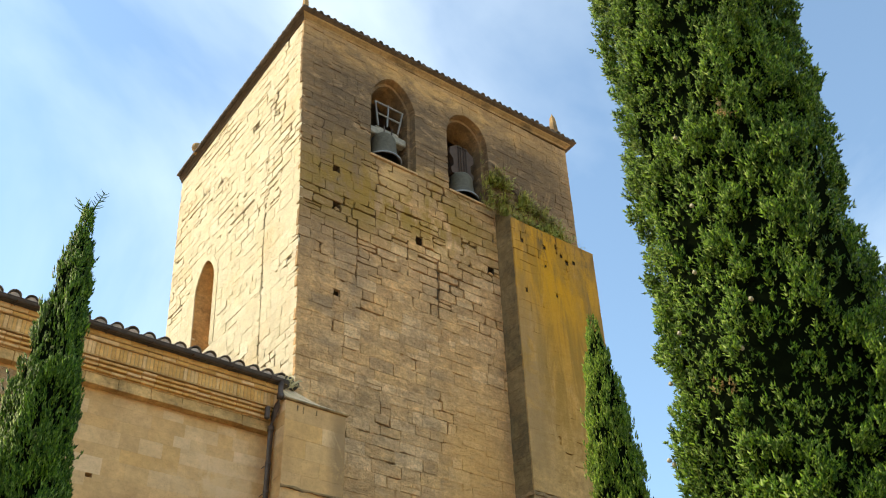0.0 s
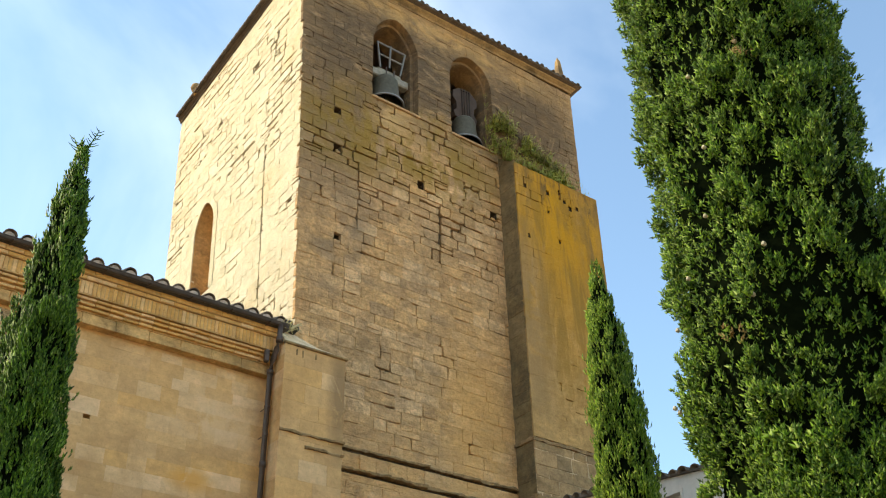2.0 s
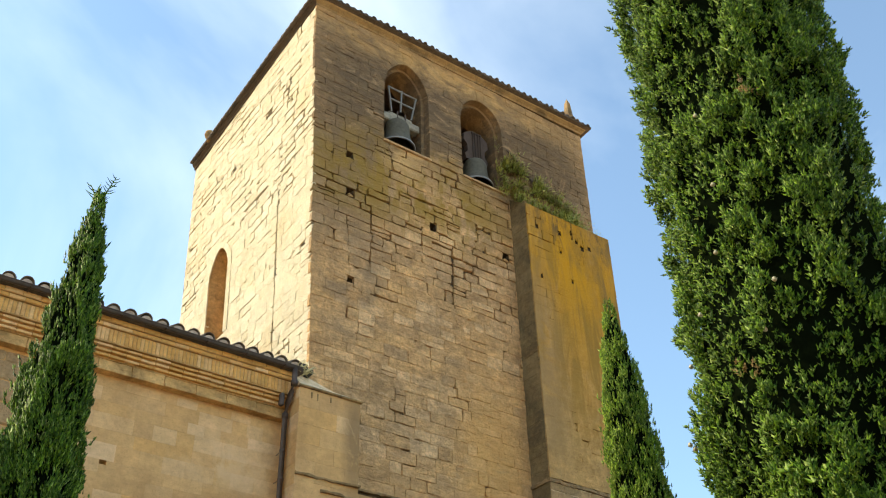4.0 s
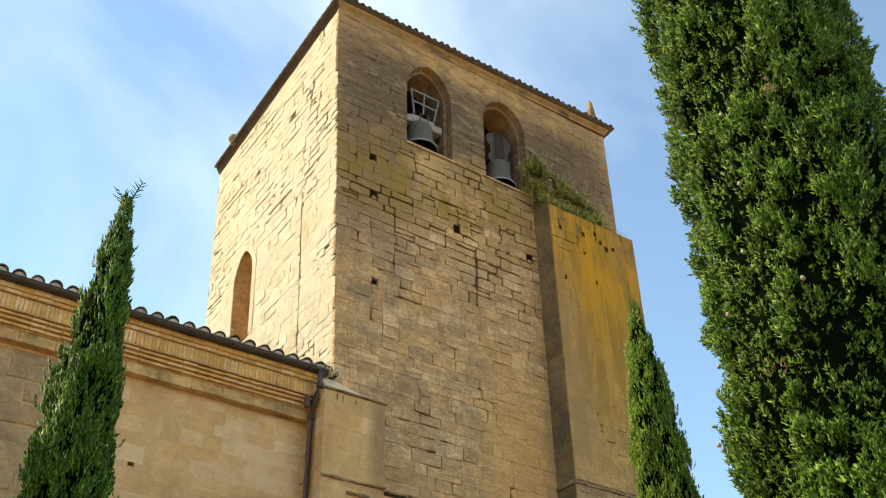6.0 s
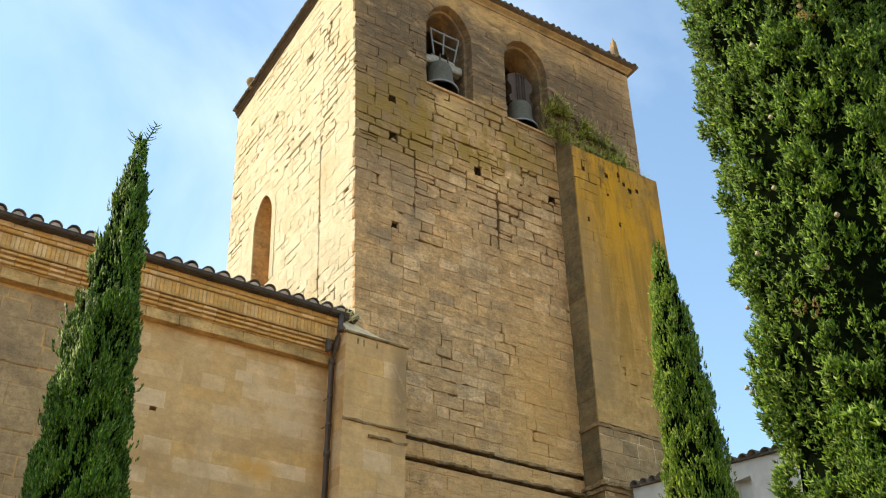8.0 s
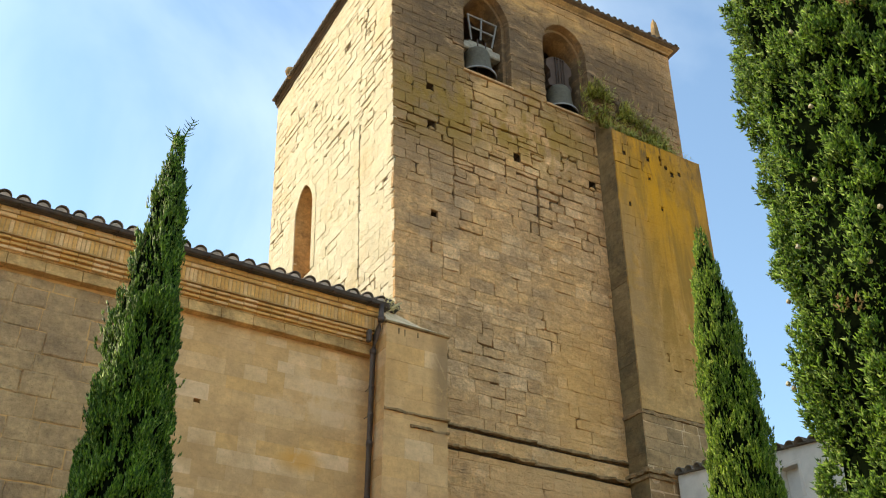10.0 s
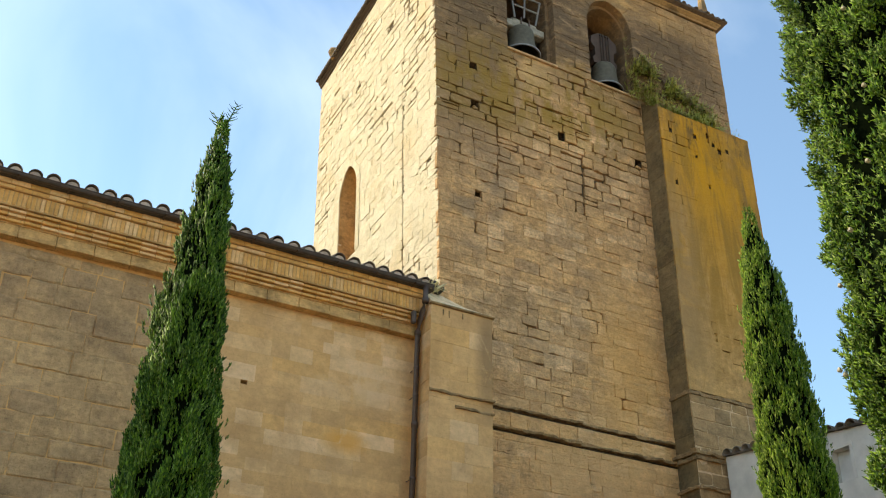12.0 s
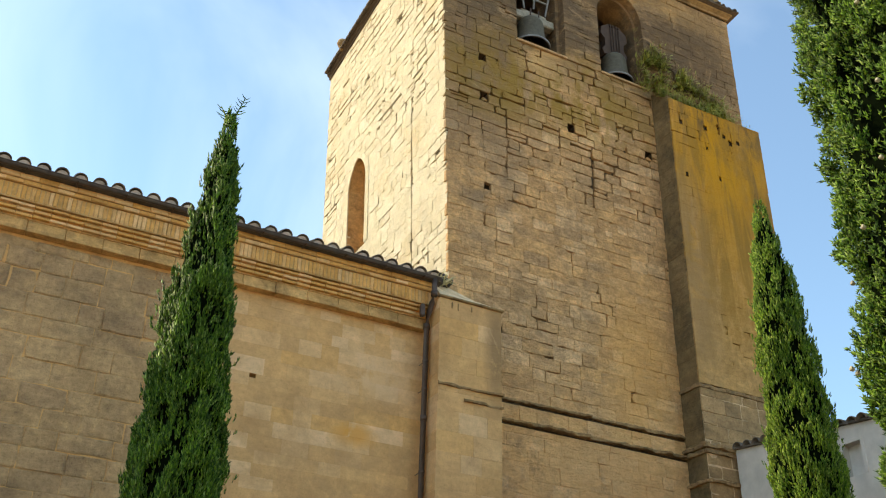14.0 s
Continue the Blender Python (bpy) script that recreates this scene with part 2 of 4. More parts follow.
# Left eave only: its soffit's shade is put into the colour.
DARKEAVE = stone("shaded_eave", [(0.075, 0.052, 0.03), (0.095, 0.066, 0.036)], relief=0.01)
GUTTER = plain("brown_metal", (0.080, 0.054, 0.042), 0.55, 0.3, 0.3, 8)
LEAD = plain("lead_sheet", (0.05, 0.045, 0.04), 0.6, 0.5)
COPING = stone("pale_coping", [(0.82, 0.68, 0.44), (0.78, 0.64, 0.40)], patch=(0.66, 0.50, 0.29), patch_scale=1.5, relief=0.01)
DARKROOM = plain("belfry_plaster", (0.36, 0.235, 0.15), 0.95, 0, 0.3, 3)
BRONZE = plain("bell_bronze", (0.085, 0.075, 0.05), 0.7, 0.1, 0.3, 10)
BRONZE_RIM = plain("worn_bronze", (0.26, 0.25, 0.23), 0.5, 0.4, 0.3, 10)
IRON = plain("rusty_iron", (0.050, 0.033, 0.024), 0.9)
STEEL = plain("galvanised_steel", (0.20, 0.19, 0.17), 0.55, 0.5, 0.25, 12)
OLDWOOD = plain("grey_wood", (0.26, 0.245, 0.20), 0.85, 0, 0.4, 12)
CONCRETE = plain("pinkish_concrete", (0.065, 0.042, 0.032), 0.9, 0, 0.25, 5)
PLASTER = plain("grey_plaster", (0.56, 0.52, 0.47), 0.9, 0, 0.16, 2.2)
BARK = plain("cypress_bark", (0.12, 0.085, 0.06), 0.95, 0, 0.4, 8, 0.02)
# Near-black colour stands for the shade deep inside the crowns.
SHADE = plain("crown_shade", (0.003, 0.005, 0.002), 1.0)
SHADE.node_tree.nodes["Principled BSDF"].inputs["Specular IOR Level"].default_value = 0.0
# The last, palest tone paints sunlit tips, scattered at random.
GREEN = foliage("cypress_foliage", [(0.012, 0.030, 0.003), (0.030, 0.070, 0.004), (0.072, 0.148, 0.010), (0.145, 0.240, 0.018), (0.014, 0.036, 0.003), (0.030, 0.074, 0.006), (0.24, 0.32, 0.08)])
BRIGHT_GREEN = foliage("bright_cypress_foliage", [(0.016, 0.040, 0.003), (0.045, 0.098, 0.005), (0.105, 0.190, 0.010), (0.200, 0.290, 0.018), (0.018, 0.046, 0.003), (0.050, 0.105, 0.006), (0.34, 0.40, 0.09)])
DRY = foliage("dry_foliage", [(0.18, 0.11, 0.04), (0.25, 0.17, 0.07)])
CONE = plain("cypress_cone", (0.37, 0.33, 0.22), 0.8, 0, 0.4, 40)
WEED = foliage("wall_weed", [(0.26, 0.32, 0.05), (0.36, 0.38, 0.08), (0.50, 0.45, 0.15), (0.18, 0.24, 0.04), (0.42, 0.35, 0.11)])
STRAW = foliage("straw", [(0.60, 0.50, 0.28), (0.48, 0.42, 0.20), (0.66, 0.58, 0.36)])
# Unseen ground, coloured pale so that it bounces warm light onto the walls.
EARTH = stone("bounce_ground", [(0.60, 0.45, 0.27), (0.64, 0.48, 0.29)], patch=(0.50, 0.37, 0.21), patch_scale=0.2, relief=0.03)


# ---- mesh helpers ----
class Geo:
    def __init__(self):
        self.v, self.f = [], []

    def add(self, verts, faces):
        k = len(self.v)
        self.v += [tuple(p) for p in verts]
        self.f += [tuple(k + i for i in face) for face in faces]

    def quad(self, a, b, c, d):
        self.add((a, b, c, d), ((0, 1, 2, 3),))

    def box(self, x0, x1, y0, y1, z0, z1):
        self.add([(x, y, z) for z in (z0, z1) for y in (y0, y1) for x in (x0, x1)],
                 [(0, 2, 3, 1), (4, 5, 7, 6), (0, 1, 5, 4), (2, 6, 7, 3), (0, 4, 6, 2), (1, 3, 7, 5)])

    def soft_box(self, x0, x1, y0, y1, z0, z1, c=0.01):
        """A box whose twelve edges are cut at the width c."""
        bm = bmesh.new()
        bmesh.ops.create_cube(bm, size=1)
        for p in bm.verts:
            p.co = ((x0 + x1) / 2 + p.co.x * (x1 - x0), (y0 + y1) / 2 + p.co.y * (y1 - y0), (z0 + z1) / 2 + p.co.z * (z1 - z0))
        bmesh.ops.bevel(bm, geom=list(bm.edges), offset=c, segments=1, affect="EDGES")
        bm.verts.index_update()
        self.add([p.co for p in bm.verts], [[p.index for p in f.verts] for f in bm.faces])
        bm.free()

    def tube(self, points, radius, sides=10, closed_ends=True):
        """A round bar along points; radius is one number or one for each point."""
        pts = [Vector(p) for p in points]
        rad = radius if isinstance(radius, (list, tuple)) else [radius] * len(pts)
        k = len(self.v)
        for i, p in enumerate(pts):
            d = (pts[min(i + 1, len(pts) - 1)] - pts[max(i - 1, 0)]).normalized()
            a = d.orthogonal().normalized() if abs(d.z) < 0.9 else Vector((1, 0, 0)).cross(d).normalized()
            b = d.cross(a)
            for j in range(sides):
                w = 2 * math.pi * j / sides
                self.v.append(tuple(p + rad[i] * (math.cos(w) * a + math.sin(w) * b)))
        for i in range(len(pts) - 1):
            for j in range(sides):
                n = (j + 1) % sides
                self.f.append((k + i * sides + j, k + i * sides + n, k + (i + 1) * sides + n, k + (i + 1) * sides + j))
        if closed_ends:
            self.f.append(tuple(k + j for j in reversed(range(sides))))
            self.f.append(tuple(k + (len(pts) - 1) * sides + j for j in range(sides)))

    def lathe(self, profile, centre, sides=32):
        k = len(self.v)
        for r, z in profile:
            for j in range(sides):
                w = 2 * math.pi * j / sides
                self.v.append((centre[0] + r * math.cos(w), centre[1] + r * math.sin(w), centre[2] + z))
        for i in range(len(profile) - 1):
            for j in range(sides):
                n = (j + 1) % sides
                self.f.append((k + i * sides + j, k + i * sides + n, k + (i + 1) * sides + n, k + (i + 1) * sides + j))

    def mesh(self, name, material, smooth=False):
        me = bpy.data.meshes.new(name)
        me.from_pydata(self.v, [], self.f)
        me.materials.append(material)
        if smooth:
            me.shade_smooth()
        me.update()
        return me


def part(name, geo, material, parent, label="", smooth=False, kind=""):
    ob = new(name, geo.mesh(name, material, smooth) if isinstance(geo, Geo) else geo)
    ob.parent = parent
    return tagged(ob, label, kind=kind)


def thing(name, label, category, group="", kind=""):
    """An Empty at the world's origin that holds the parts of a thing built in place."""
    ob = new(name)
    ob.empty_display_size = 0.2
    return tagged(ob, label, category, group, kind)


# ---- masonry ----
TF, TL, TR, TB = 16.8, 9.03, 17.85, 24.05      # the tower's front, left, right and back
SLOPE = 0.0415                                 # the left wall leans out as it rises, to fit the camera's view


def left_x(z):
    return TL - SLOPE * (z - 11.7)


def on_front(u, v, n):
    return (u, TF - n, v)


def on_left(u, v, n):
    return (left_x(v) - n, u, v)


class Opening:
    """An arched or square opening from u0 to u1; its head rises from spring by rise."""

    def __init__(self, u0, u1, sill, spring, rise, depth, margin=0.0, point=0.0):
        self.u0, self.u1, self.sill, self.spring, self.rise, self.depth = u0, u1, sill, spring, rise, depth
        self.margin, self.point = margin, point

    def head(self, u):
        c, h = (self.u0 + self.u1) / 2, (self.u1 - self.u0) / 2
        s = min(1.0, abs(u - c) / h)
        return self.spring + self.rise * ((1 - self.point) * math.sqrt(max(0.0, 1 - s * s)) + self.point * (1 - s ** 1.6))

    def grown(self, by):
        return Opening(self.u0 - by, self.u1 + by, self.sill, self.spring, self.rise + by if self.rise else 0, self.depth, 0, self.point)

    def gap(self, va, vb):
        """The stretch of u that a course from va to vb has to leave free, or None."""
        o = self.grown(self.margin)
        top = o.spring + o.rise if o.rise else o.spring
        if vb <= self.sill + 0.01 or va >= top - 0.02:
            return None
        if va <= o.spring:
            lo, hi = (o.u0, o.u1)
            if not self.margin or vb < self.spring - 0.1:
                lo, hi = self.u0, self.u1
            return lo, hi
        c, h = (o.u0 + o.u1) / 2, (o.u1 - o.u0) / 2
        for k in range(41):
            s = 1 - k / 40
            if o.head(c + s * h) >= va:
                return c - s * h, c + s * h
        return None

    def outline(self, steps=20):
        pts = [(self.u0, self.sill)]
        if self.rise:
            pts += [(u, self.head(u)) for u in (self.u0 + (self.u1 - self.u0) * (0.5 - 0.5 * math.cos(math.pi * k / steps)) for k in range(steps + 1))]
        else:
            pts += [(self.u0, self.spring), (self.u1, self.spring)]
        return pts + [(self.u1, self.sill)]


def wall_face(geo, place, u0, u1, v0, v1, openings, n=0.0, flip=False):
    """A wall's face with its openings left free; u0 and u1 may follow v."""
    lo, hi = u0(v0), u1(v0)
    us = {lo, hi}
    for o in openings:
        us |= {p[0] for p in o.outline()}
    us = sorted(us)
    for a, b in zip(us, us[1:]):
        if b - a < 1e-5:
            continue
        mid, levels = (a + b) / 2, []
        for o in openings:
            if o.u0 < mid < o.u1:
                levels.append(((o.sill, o.sill), (o.head(a), o.head(b)) if o.rise else (o.spring, o.spring)))
        levels.sort()
        floor_at = (v0, v0)
        for bottom, top in levels + [((v1, v1), None)]:
            ends = []
            for u, f, t in ((a, floor_at[0], bottom[0]), (b, floor_at[1], bottom[1])):
                ends.append([(u0(v) if u == lo else u1(v) if u == hi else u, v) for v in (f, t)])
            q = [place(*ends[0][0], n), place(*ends[1][0], n), place(*ends[1][1], n), place(*ends[0][1], n)]
            geo.quad(*(q[::-1] if flip else q))
            floor_at = top


def reveal(geo, place, o, n0, n1, back=False):
    pts = o.outline()
    for a, b in zip(pts, pts[1:] + pts[:1]):
        geo.quad(place(*a, n0), place(*a, n1), place(*b, n1), place(*b, n0))
    if back:
        geo.add([place(*p, n1) for p in pts], [tuple(range(len(pts)))])


def stone_piece(geo, place, ua, ub, va, vb, proud, rng, rough=0.012, chamfer=0.006, joint=0.008, flip=False, worn=None):
    """One dressed block: an uneven outline, cut edges and a face a little out of true."""
    spot = Vector(((ua + ub) * 0.6, 3.1, (va + vb) * 0.6))
    wear = min(1.0, max(0.0, 0.9 * noise.noise(spot) + 0.7 * noise.noise(spot * 3.3) + (worn((ua + ub) / 2, (va + vb) / 2) if worn else 0.3)))

    def gap():
        return (0.0012 if joint else 0.0003) + (joint * (0.3 + wear) * (0.35 + rng.random()) if rng.random() < 0.12 + 0.7 * wear else 0.0)

    ua, ub, va, vb = ua + gap(), ub - gap(), va + gap(), vb - gap()
    rough = rough * (0.25 + wear)
    if ub - ua < 0.05 or vb - va < 0.05:
        return
    w, h = ub - ua, vb - va
    ring = [(0, 0, 1), (0.33, 0, 0), (0.67, 0, 0), (1, 0, 1), (1, 0.5, 0), (1, 1, 1), (0.67, 1, 0), (0.33, 1, 0), (0, 1, 1), (0, 0.5, 0)]
    slip = rng.uniform(-1, 1) * rough * 0.5
    cu, cv = (ua + ub) / 2, (va + vb) / 2
    pts = []
    for a, b, corner in ring:
        cut = corner * rough * rng.uniform(0.0, 0.8)
        pts.append((ua + a * w + rng.uniform(-1, 1) * rough * 0.8 + cut * (0.5 - a) * 2, va + b * h + slip + rng.uniform(-1, 1) * rough * 0.8 + cut * (0.5 - b) * 2))
    n = len(pts)
    tu, tv = rng.uniform(-0.4, 0.4) * proud / w, rng.uniform(-0.4, 0.4) * proud / h
    inner = []
    for (u, v), (a, b, corner) in zip(pts, ring):
        k = min(chamfer * rng.uniform(0.5, 2.0), 0.25 * min(w, h))
        inner.append((u + k * (0.5 - a) * 2, v + k * (0.5 - b) * 2))
    verts = [place(u, v, -0.08) for u, v in pts]
    verts += [place(u, v, max(0.001, proud - chamfer * 0.8)) for u, v in pts]
    verts += [place(u, v, proud + tu * (u - cu) + tv * (v - cv) + rng.uniform(-0.15, 0.15) * chamfer) for u, v in inner]
    faces = []
    for r in (0, n):
        faces += [(r + j, r + (j + 1) % n, r + n + (j + 1) % n, r + n + j) for j in range(n)]
    faces.append(tuple(range(2 * n, 3 * n)))
    geo.add(verts, [f[::-1] for f in faces] if flip else faces)


def courses(rng, u0, u1, v0, v1, height, length, openings, vary=0.35, split=0.0):
    """Blocks of coursed masonry, clear of the openings: ua, ub, va, vb."""
    v, odd = v0, False
    while v < v1 - 0.08:
        h = height * rng.uniform(0.82, 1.2)
        if v1 - v - h < height * 0.5:
            h = v1 - v
        mid = v + h / 2
        gaps = sorted(g for g in (o.gap(v, v + h) for o in openings) if g)
        for o in openings:
            if not o.rise and o.depth > 0.2 and o.gap(v, v + h):
                if o.sill - v > 0.06:
                    yield o.u0, o.u1, v, o.sill
                if v + h - o.spring > 0.06:
                    yield o.u0, o.u1, o.spring, v + h
        spans, at = [], u0(mid)
        for a, b in gaps:
            if a > at:
                spans.append((at, a))
            at = max(at, b)
        if u1(mid) > at:
            spans.append((at, u1(mid)))
        for a, b in spans:
            u = a
            first = True
            while u < b - 1e-4:
                ln = length * rng.uniform(1 - vary, 1 + vary * 1.5)
                if first:
                    ln = length * (1.3 if odd else 0.75) * rng.uniform(0.9, 1.1)
                    first = False
                if b - u - ln < length * 0.4:
                    ln = b - u
                if split and rng.random() < split:
                    k = v + h * rng.uniform(0.38, 0.62)
                    yield u, u + ln, v, k
                    cut = u + ln * rng.uniform(0.35, 0.65)
                    if ln > length and rng.random() < 0.6:
                        yield u, cut, k, v + h
                        yield cut, u + ln, k, v + h
                    else:
                        yield u, u + ln, k, v + h
                else:
                    yield u, u + ln, v, v + h
                u += ln
        v += h
        odd = not odd


def voussoirs(geo_list, place, o, width, proud, rng, count=11, flip=False):
    """The arch stones round an opening's head, one geometry each."""
    def at(k, out):
        w = math.pi * (1 - k / count)
        c, h = (o.u0 + o.u1) / 2, (o.u1 - o.u0) / 2
        g = o.grown(out)
        u = c + (h + out) * math.cos(w)
        return u, g.head(u)
    for k in range(count):
        g = Geo()
        a, b = k + 0.012, k + 0.988
        wide = width * rng.uniform(1.0, 1.25)
        ring = [at(a, 0.0), at((a + b) / 2, 0.0), at(b, 0.0), at(b, wide), at((a + b) / 2, wide), at(a, wide)]
        cu, cv = sum(p[0] for p in ring) / 6, sum(p[1] for p in ring) / 6
        inner = [(u + (cu - u) * 0.1, v + (cv - v) * 0.1) for u, v in ring]
        p = proud * rng.uniform(0.6, 1.4)
        g.add([place(u, v, -0.03) for u, v in ring] + [place(u, v, p * 0.5) for u, v in ring] + [place(u, v, p) for u, v in inner],
              [(r + j, r + (j + 1) % 6, r + 6 + (j + 1) % 6, r + 6 + j) for r in (0, 6) for j in range(6)] + [tuple(range(12, 18))])
        geo_list.append(g)


def lay(blocks, place, parent, name, material, rng, singles, proud, flip=False, **how):
    """The first blocks become pieces of their own, the rest one joined part."""
    rest = Geo()
    for k, (a, b, c, d) in enumerate(blocks):
        g = Geo() if k < singles else rest
        stone_piece(g, place, a, b, c, d, rng.uniform(*proud), rng, flip=flip, **how)
        if k < singles and g.v:
            part(name, g, material, parent)
    if rest.v:
        part("further_" + name.split("_")[0] + "_masonry", rest, material, parent, kind="stuff")


def pointing(place, u0, u1, v0, v1, openings, worn, material, parent, seed, full=0.004, deep=-0.085, cell=0.065, flip=False, label=""):
    """The mortar between the blocks: nearly flush where it is sound, deep where the weather has eaten it."""
    geo = Geo()
    rows, cols = max(2, round((v1 - v0) / cell)), max(2, round((u1((v0 + v1) / 2) - u0((v0 + v1) / 2)) / cell))
    for i in range(rows + 1):
        v = v0 + (v1 - v0) * i / rows
        a, b = u0(v), u1(v)
        for j in range(cols + 1):
            u = a + (b - a) * j / cols
            p = Vector((u + seed, seed * 1.7, v))
            eaten = 0.75 * noise.noise(p * 0.9) + 0.7 * noise.noise(p * 3.6) + 0.45 * noise.noise(p * 9.0) + worn(u, v)
            k = min(1.0, max(0.0, eaten / 0.22))
            geo.v.append(place(u, v, full + 0.004 * noise.noise(p * 6.0) + (deep - full) * k))
    for i in range(rows):
        for j in range(cols):
            v = v0 + (v1 - v0) * (i + 0.5) / rows
            u = u0(v) + (u1(v) - u0(v)) * (j + 0.5) / cols
            if any(o.u0 - 0.05 < u < o.u1 + 0.05 and o.sill - 0.05 < v < (o.grown(0.12).head(u) if o.rise else o.spring) + 0.05 for o in openings):
                continue
            k = i * (cols + 1) + j
            q = (k, k + 1, k + cols + 2, k + cols + 1)
            geo.f.append(q[::-1] if flip else q)
    return part("pointing", geo, material, parent, label, True)


def ragged_ledge(place, u0, u1, v, high, deep, rng, name, material, parent, flip=False, broken=0.25):
    """A worn projecting course in lengths: its edge is eaten back unevenly and in places lost."""
    u = u0
    while u < u1 - 0.05:
        end = min(u1, u + rng.uniform(0.35, 0.9))
        if u1 - end < 0.2:
            end = u1
        g, steps = Geo(), max(3, int((end - u) / 0.05))
        drop = rng.uniform(-0.012, 0.012)
        for i in range(steps + 1):
            w = u + (end - 0.006 - u) * i / steps
            q = Vector((w * 3.1, v * 7.0, 2.3))
            d = max(0.012, deep * (0.85 + 0.75 * noise.noise(q) + 0.5 * noise.noise(q * 3.7) - (0.9 if noise.noise(q * 0.45 + Vector((9, 0, 0))) > 0.5 - broken else 0)))
            up = high * (1 + 0.5 * noise.noise(q * 2.2))
            low = drop + 0.018 * noise.noise(q * 1.6) + 0.012 * noise.noise(q * 5)
            g.v += [place(w, v + up + 0.02, -0.06), place(w, v + up, d * 0.45), place(w, v + up * 0.6, d), place(w, v + low, d * 0.92), place(w, v + low + 0.006, -0.06)]
        for i in range(steps):
            for j in range(4):
                a = i * 5 + j
                f = (a, a + 5, a + 6, a + 1)
                g.f.append(f[::-1] if not flip else f)
        g.f += [tuple(range(5)), tuple(range(steps * 5 + 4, steps * 5 - 1, -1))]
        part(name, g, material, parent)
        u = end


# ---- ground ----
g = Geo()
g.quad((-3000, -3000, 0), (3000, -3000, 0), (3000, 3000, 0), (-3000, 3000, 0))
tagged(new("ground", g.mesh("ground", EARTH)), "unseen ground, coloured pale to bounce light onto the church", "ground", kind="structure")

# ---- bell tower ----
rng = random.Random(4)
tower = thing("bell_tower", "square sandstone bell tower with twin arched bell openings", "tower")
TOP = 22.0
BELLS = [Opening(10.74, 12.14, 18.36, 20.45, 0.93, 1.0, 0.27, 0.4), Opening(13.22, 14.66, 18.36, 20.45, 0.93, 1.0, 0.27, 0.0)]
HOLES = [Opening(u - 0.09, u + 0.09, v - 0.09, v + 0.08, 0, 0.4) for u, v in ((9.78, 17.38), (9.83, 16.28), (12.2, 16.24), (14.5, 16.26), (9.93, 13.84))] + [Opening(10.17, 10.27, 10.44, 10.56, 0, 0.4)]
SIDE = Opening(21.12, 22.24, 14.3, 16.35, 0.75, 0.75, 0.0, 0.45)


def flat(x):
    return lambda v: x


# The walls' cores, with the openings through them.
core = Geo()
wall_face(core, on_front, left_x, flat(TR), 0.0, TOP + 0.1, BELLS + HOLES, n=-0.06)
part("front_wall", core, MORTAR, tower)
for o in HOLES:
    core = Geo()
    reveal(core, on_front, o, 0.0, -0.4, back=True)
    part("putlog_hole", core, MORTAR, tower, "small dark square hole")
for o in BELLS:
    core = Geo()
    reveal(core, on_front, o, 0.0, -0.22)
    step = o.grown(-0.09)
    pts_a, pts_b = o.outline(), step.outline()
    for k in range(len(pts_a) - 1):
        core.quad(on_front(*pts_a[k], -0.22), on_front(*pts_a[k + 1], -0.22), on_front(*pts_b[k + 1], -0.22), on_front(*pts_b[k], -0.22))
    reveal(core, on_front, step, -0.22, -1.0)
    part("opening_reveal", core, FRONT, tower, "weathered stone jambs of the opening")
core = Geo()
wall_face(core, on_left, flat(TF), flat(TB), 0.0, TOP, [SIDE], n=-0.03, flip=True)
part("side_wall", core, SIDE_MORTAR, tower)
core = Geo()
reveal(core, on_left, SIDE, 0.0, -0.75, back=True)
part("window_reveal", core, CORNICE, tower, "warm brown window reveal")
band = Geo()
pts_a, pts_b = SIDE.outline(), SIDE.grown(0.2).outline()
for k in range(len(pts_a) - 1):
    band.quad(on_left(*pts_a[k], 0.028), on_left(*pts_a[k + 1], 0.028), on_left(*pts_b[k + 1], 0.022), on_left(*pts_b[k], 0.022))
    band.quad(on_left(*pts_a[k], 0.028), on_left(*pts_a[k], 0.0), on_left(*pts_a[k + 1], 0.0), on_left(*pts_a[k + 1], 0.028))
    band.quad(on_left(*pts_b[k], 0.022), on_left(*pts_b[k], -0.05), on_left(*pts_b[k + 1], -0.05), on_left(*pts_b[k + 1], 0.022))
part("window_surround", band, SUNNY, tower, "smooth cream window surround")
core = Geo()
core.quad((TR, TF, 0), (TR, TB, 0), (TR, TB, TOP), (TR, TF, TOP))
core.quad((TR, TB, 0), (left_x(0), TB, 0), (left_x(TOP), TB, TOP), (TR, TB, TOP))
part("rear_wall", core, MORTAR, tower)
core = Geo()
core.box(9.3, TR - 0.5, TF + 1.0, TB - 0.6, 17.6, 17.7)
core.quad((9.6, TF + 3.2, 17.6), (17.2, TF + 3.2, 17.6), (17.2, TF + 3.2, 21.9), (9.6, TF + 3.2, 21.9))
core.quad((9.6, TF + 1, 17.6), (9.6, TF + 3.2, 17.6), (9.6, TF + 3.2, 21.9), (9.6, TF + 1, 21.9))
core.quad((17.2, TF + 1, 17.6), (17.2, TF + 3.2, 17.6), (17.2, TF + 3.2, 21.9), (17.2, TF + 1, 21.9))
core.quad((9.6, TF + 1, 21.85), (17.2, TF + 1, 21.85), (17.2, TF + 3.2, 21.85), (9.6, TF + 3.2, 21.85))
part("belfry_room", core, DARKROOM, tower, "dim plastered bell chamber")

